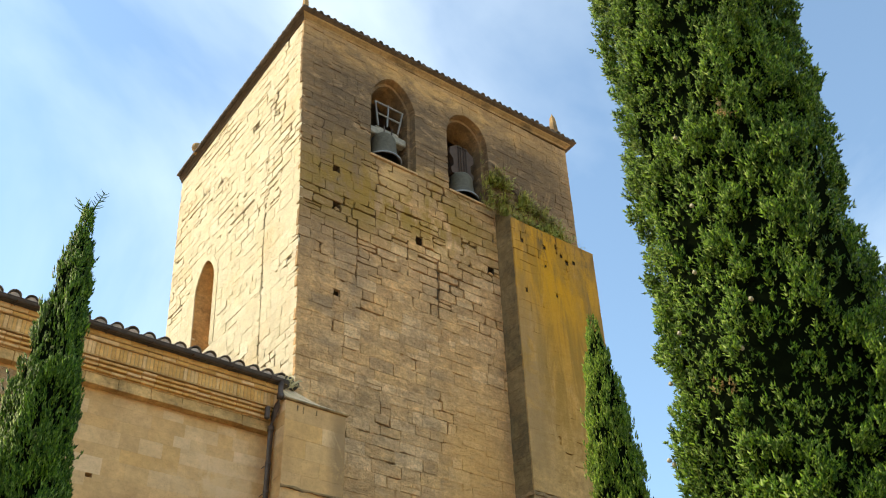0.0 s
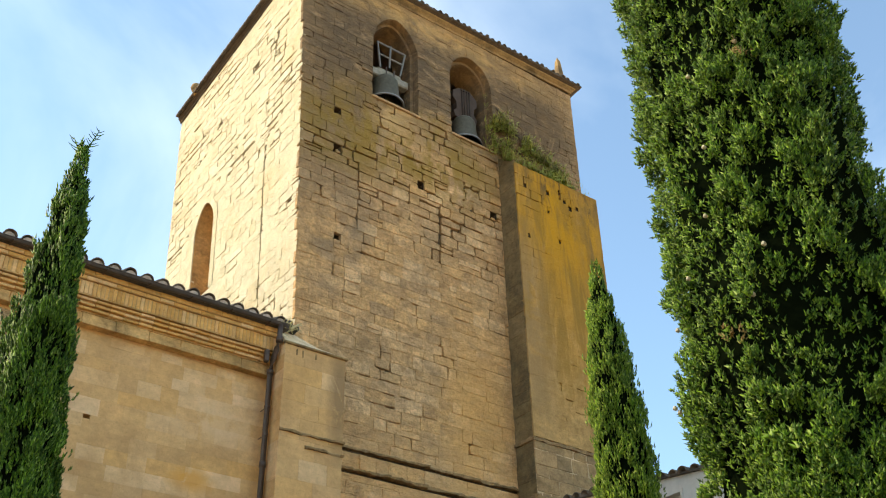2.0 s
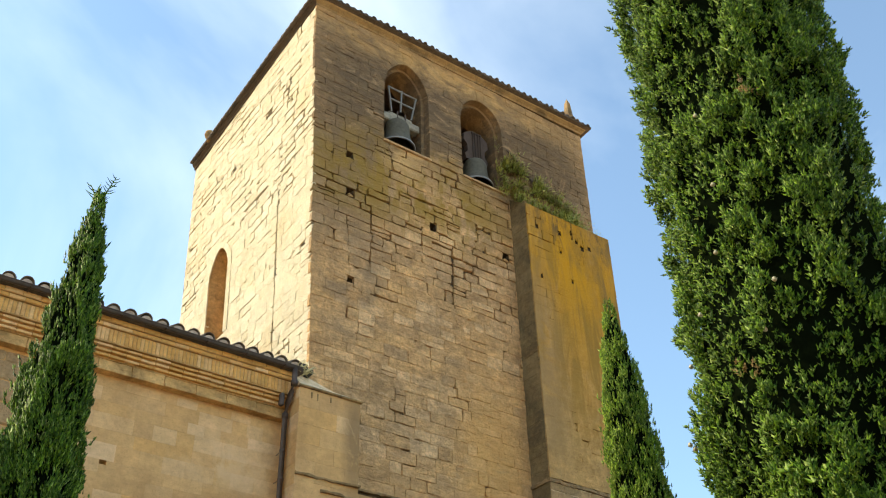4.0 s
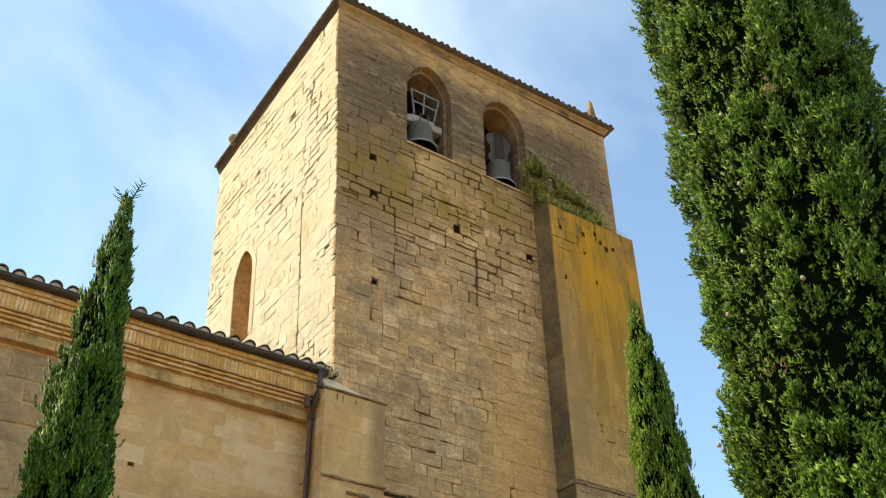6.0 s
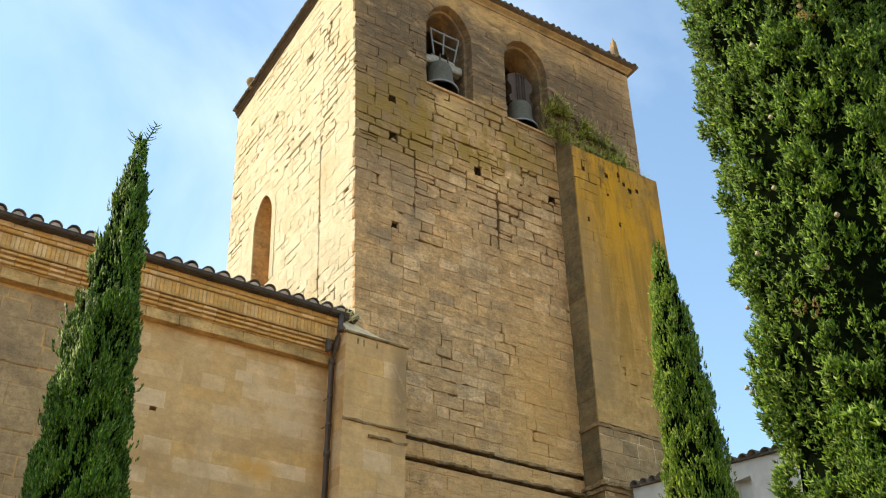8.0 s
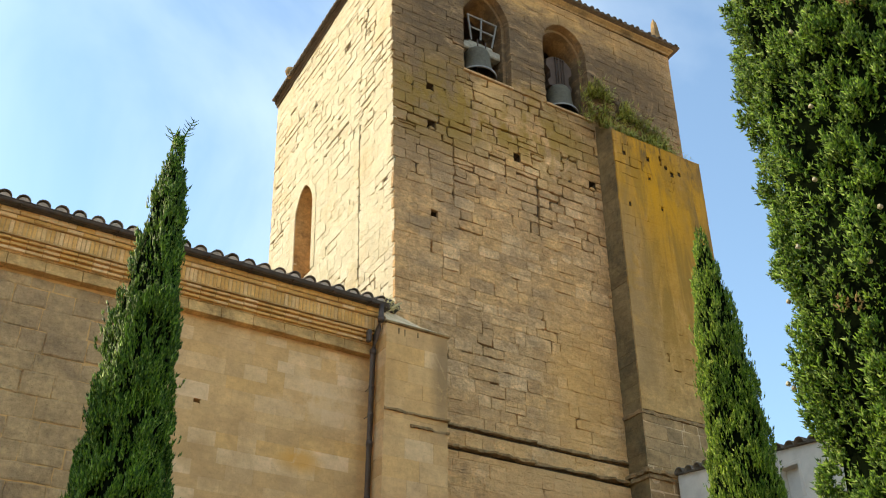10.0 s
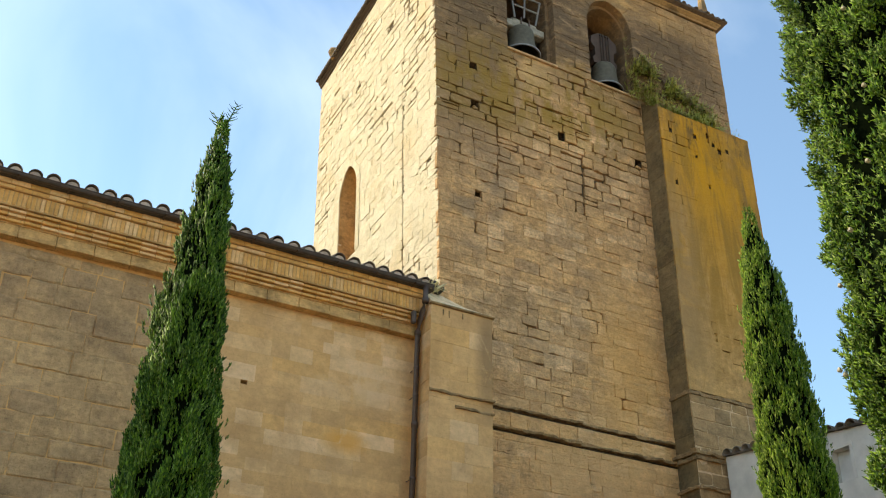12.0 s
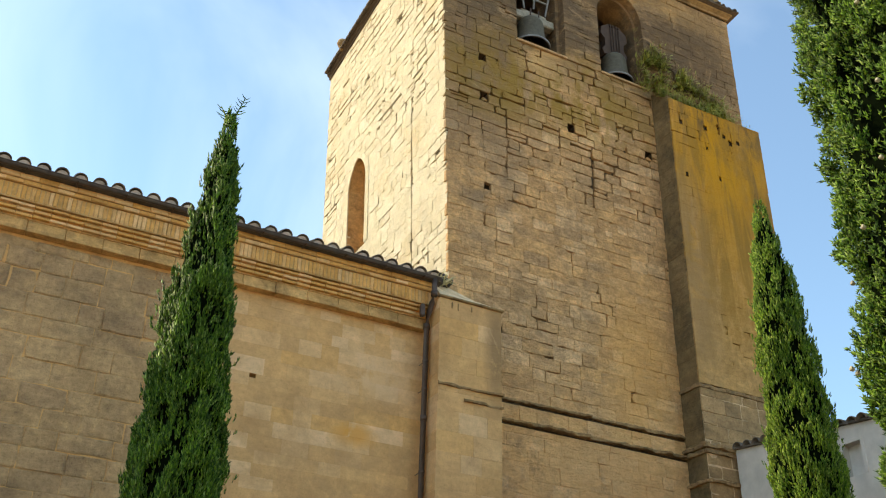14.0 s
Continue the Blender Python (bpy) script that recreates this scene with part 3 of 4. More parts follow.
for o in BELLS:
    sill = Geo()
    sill.soft_box(o.u0 - 0.03, o.u1 + 0.03, TF - 0.07, TF + 0.9, o.sill - 0.07, o.sill, 0.012)
    part("sill", sill, ROUGH, tower, "thin worn stone sill")
    stones = []
    voussoirs(stones, on_front, o, 0.31, 0.016, rng)
    for g in stones:
        part("voussoir", g, FRONT, tower)
    bed, inside, outside = Geo(), o.outline(), o.grown(0.5).outline()
    for k in range(1, len(inside) - 2):
        bed.quad(on_front(*inside[k], -0.006), on_front(*outside[k], -0.006), on_front(*outside[k + 1], -0.006), on_front(*inside[k + 1], -0.006))
    low, high = o.spring - 0.35, o.spring
    for a, b in ((o.u0 - 0.5, o.u0), (o.u1, o.u1 + 0.5)):
        bed.quad(on_front(a, low, -0.006), on_front(b, low, -0.006), on_front(b, high, -0.006), on_front(a, high, -0.006))
    part("arch_bed", bed, FRONT, tower, "mortared stone round the arch")

def front_wear(u, v):
    """Where the mortar is lost: under the bells, and in a patch lower down."""
    under = math.exp(-((v - 16.2) / 2.6) ** 2) * (1 - 0.3 * math.exp(-((u - 9.2) / 0.8) ** 2))
    patch = 0.36 * math.exp(-((v - 10.7) / 1.2) ** 2 - ((u - 11.7) / 1.6) ** 2)
    return 0.08 + 0.72 * under + patch + (0.12 * math.exp(-((v - 19.5) / 0.8) ** 2)) + (-0.1 if v < 9 else 0)


def side_wear(u, v):
    return (0.72 if v > 16.3 else 0.4) - 0.6 * math.exp(-((u - 21.6) / 1.1) ** 2 - ((v - 16) / 2.0) ** 2)


SEAMS = [Opening(u - 0.005, u + 0.005, a, b, 0, 0) for u, a, b in ((10.42, 14.3, 16.1), (11.86, 15.2, 16.1), (12.76, 14.4, 15.8))]
for low, high, singles in ((5.0, 8.535, 210), (8.65, 8.965, 30), (9.08, TOP + 0.06, 60)):
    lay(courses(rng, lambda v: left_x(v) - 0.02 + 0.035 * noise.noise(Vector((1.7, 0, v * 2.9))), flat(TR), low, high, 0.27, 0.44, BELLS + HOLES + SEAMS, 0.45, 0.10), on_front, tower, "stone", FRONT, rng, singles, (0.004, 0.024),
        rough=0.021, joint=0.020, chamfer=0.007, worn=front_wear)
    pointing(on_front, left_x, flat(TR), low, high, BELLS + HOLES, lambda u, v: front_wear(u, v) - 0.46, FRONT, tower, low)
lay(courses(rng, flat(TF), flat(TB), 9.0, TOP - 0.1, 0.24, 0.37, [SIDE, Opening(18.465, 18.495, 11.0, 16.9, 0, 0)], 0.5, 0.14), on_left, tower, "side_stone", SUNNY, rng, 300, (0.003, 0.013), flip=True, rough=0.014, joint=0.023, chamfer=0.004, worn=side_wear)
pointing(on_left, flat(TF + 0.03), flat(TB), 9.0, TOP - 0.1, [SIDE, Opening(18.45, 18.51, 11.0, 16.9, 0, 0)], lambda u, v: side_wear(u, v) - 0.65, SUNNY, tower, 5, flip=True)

# A broken ledge across the side wall.
y = 17.9
while y < 21.6:
    ln = rng.uniform(0.3, 0.7)
    if rng.random() < 0.8:
        g = Geo()
        g.soft_box(left_x(17.45) - 0.045, left_x(17.45) + 0.02, y, y + ln, 17.45, 17.50, 0.012)
        part("side_ledge", g, SUNNY, tower)
    y += ln + 0.02

# Two weathered string courses, broken into lengths.
for z, deep in ((9.03, 0.085), (8.60, 0.11)):
    ragged_ledge(on_front, 9.9, 14.74, z, 0.06, deep, rng, "string_course", LEDGE, tower)

# ---- tower roof ----
BACK_Z = 21.45
eave, verge = Geo(), Geo()
LX = left_x(TOP)


def rise_at(x):
    """The eave climbs a little towards the right-hand corner, to fit the camera's view."""
    return 0.03 + 0.21 * (x - LX) / (TR - LX)


def ring_of(out, z, zb):
    return [(LX - 0.7 * out, TF - out, z + rise_at(LX)), (TR + out, TF - out, z + rise_at(TR)), (TR + out, TB + 0.02, zb + rise_at(TR)), (LX - 0.7 * out, TB + 0.02, zb + rise_at(LX))]


levels = [ring_of(out, TOP + up, BACK_Z + up) for out, up in ((-0.02, -0.09), (0.03, -0.09), (0.04, -0.03), (0.13, 0.04), (0.14, 0.1))]
for low, high in zip(levels, levels[1:]):
    for k in range(4):
        (verge if k == 3 else eave).quad(low[k], low[(k + 1) % 4], high[(k + 1) % 4], high[k])
part("verge", verge, DARKEAVE, tower, "verge coloured dark for its soffit's shade")
part("cornice", eave, EAVESTONE, tower, "moulded ochre stone cornice")
roof = Geo()
rim = ring_of(0.27, TOP + 0.16, BACK_Z + 0.16)
under = ring_of(0.27, TOP + 0.1, BACK_Z + 0.1)
apex = ((LX + TR) / 2, (TF + TB) / 2, TOP + 1.2)
for k in range(4):
    roof.add([rim[k], rim[(k + 1) % 4], apex], [(0, 1, 2)])
    roof.quad(under[k], under[(k + 1) % 4], rim[(k + 1) % 4], rim[k])
roof.quad(*under)
tower_roof = part("roof", roof, TILE, tower, "low hipped roof")


def tile_mesh(radius, length, name):
    """A half-round clay tile that lies along y, open below."""
    g = Geo()
    n = 8
    for r, y in ((radius, 0), (radius * 0.85, length), (radius - 0.018, 0), (radius * 0.85 - 0.018, length)):
        for k in range(n + 1):
            w = math.pi * k / n
            g.v.append((r * math.cos(w), y, r * math.sin(w)))
    row = n + 1
    for k in range(n):
        g.f += [(k, row + k, row + k + 1, k + 1), (2 * row + k, 2 * row + k + 1, 3 * row + k + 1, 3 * row + k), (k, k + 1, 2 * row + k + 1, 2 * row + k)]
    return g.mesh(name, TILE, True)


small_tile = tile_mesh(0.07, 0.42, "eave_tile")
count = int((TR - LX + 0.5) / 0.21)
for k in range(count):
    ob = part("eave_tile", small_tile, TILE, tower_roof)
    x = LX - 0.2 + 0.21 * (k + 0.5)
    ob.matrix_local = pose(x + rng.uniform(-0.02, 0.02), TF - 0.30 + rng.uniform(-0.02, 0.03), TOP + 0.10 + rise_at(x) + rng.uniform(-0.012, 0.012), 12 + rng.uniform(-3, 3), 0, rng.uniform(-3, 3))
left_count = int((TB - TF) / 0.24)
for k in range(left_count):
    y = TF + 0.24 * (k + 0.3)
    ob = part("verge_tile", small_tile, TILE, tower_roof)
    z = TOP + (BACK_Z - TOP) * (y - TF) / (TB - TF) + 0.12
    ob.matrix_local = pose(LX - 0.19, y, z - 0.02, 10, 0, -90 + rng.uniform(-3, 3))


def finial(x, y, z, s):
    ob = thing("finial", "small weathered ochre stone finial on the cornice", "finial")
    g = Geo()
    g.soft_box(x - 0.13 * s, x + 0.13 * s, y - 0.13 * s, y + 0.13 * s, z, z + 0.2 * s, 0.03)
    part("pedestal", g, EAVESTONE, ob)
    g = Geo()
    k, r = z + 0.2 * s, 0.085 * s
    g.add([(x - r, y - r, k), (x + r, y - r, k), (x + r, y + r, k), (x - r, y + r, k), (x - 0.05 * s, y - 0.05 * s, k + 0.5 * s), (x + 0.05 * s, y - 0.05 * s, k + 0.5 * s), (x + 0.05 * s, y + 0.05 * s, k + 0.5 * s), (x - 0.05 * s, y + 0.05 * s, k + 0.5 * s), (x, y, k + 0.66 * s)],
          [(0, 1, 5, 4), (1, 2, 6, 5), (2, 3, 7, 6), (3, 0, 4, 7), (4, 5, 8), (5, 6, 8), (6, 7, 8), (7, 4, 8)])
    part("spike", g, EAVESTONE, ob)
    return ob


finial(17.42, TF - 0.05, TOP + 0.12 + rise_at(17.42), 1.2)
finial(LX - 0.02, TF - 0.05, TOP + 0.12, 0.9)
ball = thing("roof_ball", "small round stone knob on the roof edge", "finial")
g = Geo()
g.lathe([(0.0, 0), (0.07, 0), (0.07, 0.1), (0.12, 0.14), (0.16, 0.24), (0.13, 0.34), (0.0, 0.4)], (LX - 0.12, 22.9, 21.65), 16)
part("knob", g, EAVESTONE, ball, smooth=True)


# ---- bells ----
BELL_PROFILE = [(0.0, 0.84), (0.16, 0.84), (0.27, 0.80), (0.315, 0.72), (0.325, 0.6), (0.335, 0.42), (0.36, 0.24), (0.41, 0.1), (0.455, 0.02), (0.46, 0.0),
                (0.42, 0.0), (0.36, 0.1), (0.32, 0.25), (0.29, 0.45), (0.26, 0.68), (0.0, 0.76)]


def bell(x, y, z, s, label):
    ob = thing("church_bell", label, "bell", group="bells in the belfry")
    g = Geo()
    g.lathe([(r * s, h * s) for r, h in BELL_PROFILE], (x, y, z), 40)
    part("body", g, BRONZE, ob, smooth=True)
    g = Geo()
    g.lathe([(0.462 * s, -0.004), (0.468 * s, 0.03 * s), (0.44 * s, 0.05 * s), (0.425 * s, -0.006), (0.462 * s, -0.004)], (x, y, z), 40)
    part("rim", g, BRONZE_RIM, ob, "worn pale bell rim", True)
    g = Geo()
    g.tube([(x, y, z + 0.7 * s), (x, y, z + 0.12 * s)], 0.022 * s, 8)
    g.lathe([(0.0, 0.16 * s), (0.05 * s, 0.13 * s), (0.065 * s, 0.07 * s), (0.045 * s, 0.01 * s), (0.0, -0.01)], (x, y, z), 12)
    part("clapper", g, GUTTER, ob, smooth=True)
    return ob


BY = TF + 0.36
one = bell(11.36, BY, 18.58, 1.06, "dark bronze bell hung from a yoke with a steel frame")
g = Geo()
g.soft_box(10.86, 12.02, BY - 0.12, BY + 0.12, 19.40, 19.64, 0.03)
g.soft_box(11.05, 11.8, BY - 0.1, BY + 0.1, 19.6, 19.74, 0.03)
yoke = part("yoke", g, OLDWOOD, one, "weathered grey-green yoke")
for x in (11.3, 11.54):
    g = Geo()
    g.tube([(x, BY - 0.14, 19.3), (x, BY - 0.14, 19.78)], 0.018, 8)
    part("strap", g, GUTTER, yoke)
for a, b in (((11.12, 19.7), (11.02, 20.55)), ((11.74, 19.7), (11.9, 20.55)), ((11.0, 20.55), (11.92, 20.55)), ((11.07, 20.15), (11.82, 20.15)), ((11.44, 20.6), (11.40, 19.8))):
    g = Geo()
    g.tube([(a[0], BY - 0.12, a[1]), (b[0], BY - 0.12, b[1])], 0.028, 8)
    part("frame_bar", g, STEEL, one, "pale steel frame bar")
two = bell(13.92, BY, 18.5, 1.04, "dark bronze bell under a pinkish concrete counterweight")
g = Geo()
shape = [(-0.36, 0.0), (0.36, 0.0), (0.40, 0.16), (0.30, 0.28), (0.30, 0.52), (0.42, 0.66), (0.40, 0.9), (0.18, 1.06), (-0.18, 1.06), (-0.40, 0.9), (-0.42, 0.66), (-0.30, 0.52), (-0.30, 0.28), (-0.40, 0.16)]
k = len(shape)
g.add([(13.92 + u, BY - 0.11, 19.32 + v) for u, v in shape] + [(13.92 + u, BY + 0.11, 19.32 + v) for u, v in shape],
      [tuple(range(k)), tuple(reversed(range(k, 2 * k)))] + [(j, k + j, k + (j + 1) % k, (j + 1) % k) for j in range(k)])
weight = part("counterweight", g, CONCRETE, two, "pinkish concrete counterweight")
for x in (13.8, 13.88, 13.98, 14.06):
    g = Geo()
    g.tube([(x, BY - 0.135, 19.28), (x, BY - 0.135, 20.34)], 0.016, 8)
    part("strap", g, IRON, weight)
    g = Geo()
    g.soft_box(x - 0.03, x + 0.03, BY - 0.16, BY - 0.11, 20.3, 20.36, 0.008)
    part("bolt", g, IRON, weight)


# ---- buttresses ----
def block_front(y):
    return lambda u, v, n: (u, y - n, v)


def block_left(x):
    return lambda u, v, n: (x - n, u, v)


small = thing("corner_buttress", "pale sandstone buttress with a sloped coping beside the downpipe", "buttress")
BX0, BX1, BYF, BZ = 8.56, 9.9, 16.2, 10.58
g = Geo()
g.box(BX0, BX1, BYF, TF + 0.1, 0, BZ)
g.add([(BX0, BYF, BZ), (BX1, BYF, BZ), (BX1, TF, BZ), (BX0, TF, BZ), (BX0, TF, BZ + 0.40), (BX1, TF, BZ - 0.02)], [(0, 1, 5, 4), (0, 4, 3), (1, 2, 5)])
part("core", g, ASHLAR, small)
g = Geo()
BXM = BX1 - 0.25
g.add([(BX0 - 0.02, BYF - 0.03, BZ), (BXM, BYF - 0.03, BZ), (BX1 + 0.02, BYF - 0.03, BZ), (BX1 + 0.02, TF, BZ), (BX0 - 0.02, TF, BZ),
       (BX0 - 0.02, BYF - 0.01, BZ + 0.03), (BXM, BYF - 0.01, BZ + 0.02), (BX1, BYF + 0.02, BZ + 0.01), (BX1, TF, BZ + 0.03), (BXM, TF, BZ + 0.40), (BX0 - 0.02, TF, BZ + 0.66)],
      [(0, 1, 6, 5), (1, 2, 7, 6), (2, 3, 8, 7), (5, 6, 9, 10), (6, 7, 8, 9), (0, 5, 10, 4), (4, 3, 2, 1, 0)])
part("coping", g, COPING, small, "pale sloped coping slab")
g = Geo()
g.soft_box(BX0 - 0.03, BX1 + 0.04, BYF - 0.055, BYF + 0.05, BZ - 0.05, BZ - 0.002, 0.014)
part("coping_edge", g, EAVESTONE, small, "dark projecting coping edge")
# Thin raised slips stand for dark stain streaks below the coping.
for x, d in ((8.8, 0.13), (8.93, 0.15), (9.22, 0.11)):
    g = Geo()
    g.soft_box(x, x + 0.035, BYF - 0.014, BYF + 0.01, BZ - 0.1 - d, BZ - 0.1, 0.008)
    part("drip_stone", g, EAVESTONE, small)
lay(courses(rng, flat(BX0), flat(BX1), 5.0, BZ - 0.05, 0.36, 0.6, []), block_front(BYF), small, "block", ASHLAR, rng, 80, (0.003, 0.006), rough=0.004, joint=0.0008, chamfer=0.001, worn=lambda u, v: 0.1)
lay(courses(rng, flat(BYF), flat(TF), 5.0, BZ - 0.05, 0.36, 0.6, []), block_left(BX0), small, "side_block", ASHLAR, rng, 80, (0.003, 0.008), flip=True, rough=0.005, joint=0.004, chamfer=0.008)
for x0, x1, z in ((BX0, BX1, 8.78), (9.1, BX1, 8.54)):
    ragged_ledge(block_front(BYF), x0, x1 + 0.01, z, 0.045, 0.075, rng, "string_course", LEDGE, small, broken=0.2)

big = thing("lichen_buttress", "tall buttress with orange-yellow lichen on its face", "buttress")
CX0, CX1, CYF, CZ = 14.76, 17.72, 16.2, 17.72
g = Geo()
g.box(CX0, CX1, CYF, TF + 0.05, 0, 10.1)
g.box(CX0, CX1, CYF + 0.02, TF + 0.05, 10.1, CZ)
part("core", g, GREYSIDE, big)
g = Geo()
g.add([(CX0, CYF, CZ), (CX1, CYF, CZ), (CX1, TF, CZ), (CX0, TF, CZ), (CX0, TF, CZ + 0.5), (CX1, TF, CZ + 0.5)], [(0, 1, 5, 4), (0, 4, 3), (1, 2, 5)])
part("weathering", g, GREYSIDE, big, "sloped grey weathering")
PIT_SPOTS = ((15.09, 17.08, 0.06), (15.87, 17.18, 0.07), (16.48, 17.13, 0.05), (16.66, 16.97, 0.075), (16.92, 17.07, 0.07), (15.85, 16.55, 0.05), (15.09, 15.54, 0.05), (16.15, 15.72, 0.045), (16.3, 17.38, 0.05))
PITS = [Opening(u - 0.7 * w, u + 0.7 * w, v - 0.8 * w, v + w, 0, 0.25) for u, v, w in PIT_SPOTS]
# Shallow pits; dark colour inside stands for the shade of a deeper hollow.
for o in PITS:
    g = Geo()
    reveal(g, block_front(CYF - 0.03), o, 0.0, -0.045, back=True)
    part("weathered_pit", g, MORTAR, big, "hollow where the stone has rotted, backed dark for its shade")
lay(courses(rng, flat(CX0), flat(CX1), 10.12, CZ, 0.31, 0.62, PITS), block_front(CYF - 0.03), big, "block", YELLOW, rng, 150, (0.004, 0.009), rough=0.014, joint=0.016, chamfer=0.004, worn=lambda u, v: 0.1 + 0.3 * (v > 16.5))
pointing(block_front(CYF - 0.03), flat(CX0), flat(CX1), 10.12, CZ, PITS, lambda u, v: -0.42 + 0.22 * math.exp(-((v - 16.9) / 0.7) ** 2) + 0.1 * math.exp(-((u - 15.3) / 0.5) ** 2), YELLOW, big, 11, full=0.006)
lay(courses(rng, flat(CX0), flat(CX1), 5.0, 10.02, 0.29, 0.5, []), block_front(CYF), big, "lower_block", LOWSTONE, rng, 120, (0.012, 0.026), rough=0.02, joint=0.018, chamfer=0.01)
pointing(block_front(CYF), flat(CX0), flat(CX1), 5.0, 10.02, [], lambda u, v: -0.5, MORTAR_PALE, big, 3, full=0.012, label="pale lime pointing")
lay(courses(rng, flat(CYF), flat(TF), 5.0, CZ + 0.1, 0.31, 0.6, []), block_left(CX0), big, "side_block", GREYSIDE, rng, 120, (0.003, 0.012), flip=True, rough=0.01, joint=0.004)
for z, out, x1 in ((10.02, 0.03, CX1), (8.70, 0.10, 15.5), (8.58, 0.06, 15.5), (7.96, 0.09, 15.5)):
    ragged_ledge(block_front(CYF), CX0 - out * 0.8, x1, z, 0.09, out + 0.03, rng, "string_course", LEDGE, big, broken=0.1)
    ragged_ledge(block_left(CX0), CYF - out * 0.8, TF, z, 0.09, out + 0.02, rng, "string_course", LEDGE, big, flip=True, broken=0.1)

# ---- nave ----
nave = thing("nave", "golden ashlar church nave with a brick cornice", "church")
NX0, NX1 = -14.0, 8.56
g = Geo()
DRAIN = Opening(5.25, 5.37, 8.40, 8.475, 0, 0.15)
wall_face(g, block_front(TF), flat(NX0), flat(NX1), 0, 10.95, [DRAIN])
reveal(g, block_front(TF), DRAIN, 0.0, -0.35, back=True)
g.quad((NX0, TF + 0.9, 0), (NX0, TF + 0.9, 10.95), (NX1, TF + 0.9, 10.95), (NX1, TF + 0.9, 0))
g.quad((NX0, TF, 10.95), (NX1, TF, 10.95), (NX1, TF + 0.9, 10.95), (NX0, TF + 0.9, 10.95))
g.quad((NX0, TF, 0), (NX0, TF, 10.95), (NX0, TF + 0.9, 10.95), (NX0, TF + 0.9, 0))
g.quad((NX1, TF, 0), (NX1, TF + 0.9, 0), (NX1, TF + 0.9, 10.95), (NX1, TF, 10.95))
part("wall", g, ASHLAR, nave)
lay((b for b in courses(rng, flat(3.95), flat(NX1), 5.0, 9.95, 0.255, 0.46, [DRAIN])), block_front(TF), nave, "ashlar_block", ASHLAR, rng, 200, (0.003, 0.0042), rough=0.003, joint=0.0, chamfer=0.0008, worn=lambda u, v: 0.0)
lay((b for b in courses(rng, flat(-4.0), flat(3.95), 5.0, 9.95, 0.33, 0.55, [])), block_front(TF), nave, "rough_block", ROUGH, rng, 150, (0.006, 0.035), rough=0.02, joint=0.010, chamfer=0.02)


def run(name, y0, z0, z1, step, material, x0=-3.0, x1=NX1 - 0.04, gap=0.006, soft=0.008, label=""):
    """A course of like pieces along the wall, sharing one mesh."""
    count = round((x1 - x0) / step)
    step = (x1 - x0) / count
    g = Geo()
    g.soft_box(0, step - gap, y0, TF + 0.02, z0, z1, soft)
    me = g.mesh(name, material)
    for k in range(count):
        ob = part(name, me, material, nave)
        ob.matrix_local = pose(x0 + k * step, rng.uniform(-0.007, 0.007), rng.uniform(-0.003, 0.003))


run("moulding_stone", 16.665, 10.07, 10.225, 0.62, CORNICE)
run("fillet_stone", 16.62, 10.0, 10.065, 0.62, CORNICE)
run("brick", 16.585, 10.245, 10.292, 0.27, BRICK)
run("brick", 16.55, 10.32, 10.367, 0.27, BRICK)
run("brick", 16.515, 10.395, 10.442, 0.27, BRICK)
run("upright_brick", 16.47, 10.47, 10.72, 0.072, BRICK, gap=0.012)
run("brick", 16.42, 10.735, 10.80, 0.27, BRICK)
run("brick", 16.39, 10.81, 10.90, 0.30, BRICK)
for face, low, high in ((16.65, 10.22, 10.30), (16.62, 10.30, 10.375), (16.585, 10.375, 10.455), (16.478, 10.455, 10.727), (16.435, 10.727, 10.805), (16.405, 10.805, 10.9)):
    g = Geo()
    g.box(NX0, NX1 - 0.04, face, TF - 0.01, low, high)
    part("cornice_bed", g, BEDDING, nave)

slope = math.radians(19)
RY, RZ = 16.30, 11.0
g = Geo()
far_y = 26.0
g.add([(NX0, RY, RZ - 0.05), (NX1 + 0.1, RY, RZ - 0.05), (NX1 + 0.1, far_y, RZ - 0.05 + (far_y - RY) * math.tan(slope)), (NX0, far_y, RZ - 0.05 + (far_y - RY) * math.tan(slope)),
       (NX0, RY, RZ - 0.1), (NX1 + 0.1, RY, RZ - 0.1), (NX1 + 0.1, far_y, RZ - 0.1), (NX0, far_y, RZ - 0.1)],
      [(0, 1, 2, 3), (0, 4, 5, 1), (4, 7, 6, 5), (2, 6, 7, 3), (1, 5, 6, 2), (0, 3, 7, 4)])
nave_roof = part("roof", g, TILE, nave, "clay tiled roof")
long_tile = tile_mesh(0.12, 0.5, "roof_tile")
g = Geo()
for y in (0.0, 0.25):
    g.v += [(0.102 * math.cos(math.pi * k / 8), y, 0.102 * math.sin(math.pi * k / 8)) for k in range(9)]
g.f += [tuple(range(9)), tuple(range(17, 8, -1))] + [(k, k + 9, k + 10, k + 1) for k in range(8)] + [(8, 17, 9, 0)]
plug = g.mesh("tile_bedding", TILE_BED)
x = 8.45
while x > -4:
    bed = part("tile_bedding", plug, TILE_BED, nave_roof, "pale mortar under the tile end")
    bed.matrix_local = pose(x, RY - 0.03, RZ - 0.05, 19)
    for row in range(2):
        ob = part("roof_tile", long_tile, TILE, nave_roof)
        ob.matrix_local = pose(x + rng.uniform(-0.01, 0.01), RY - 0.06 + row * 0.42, RZ - 0.03 + row * 0.42 * math.tan(slope) + rng.uniform(-0.008, 0.008), 19 + rng.uniform(-2, 2), rng.uniform(-4, 4), rng.uniform(-3, 3))
    x -= 0.30

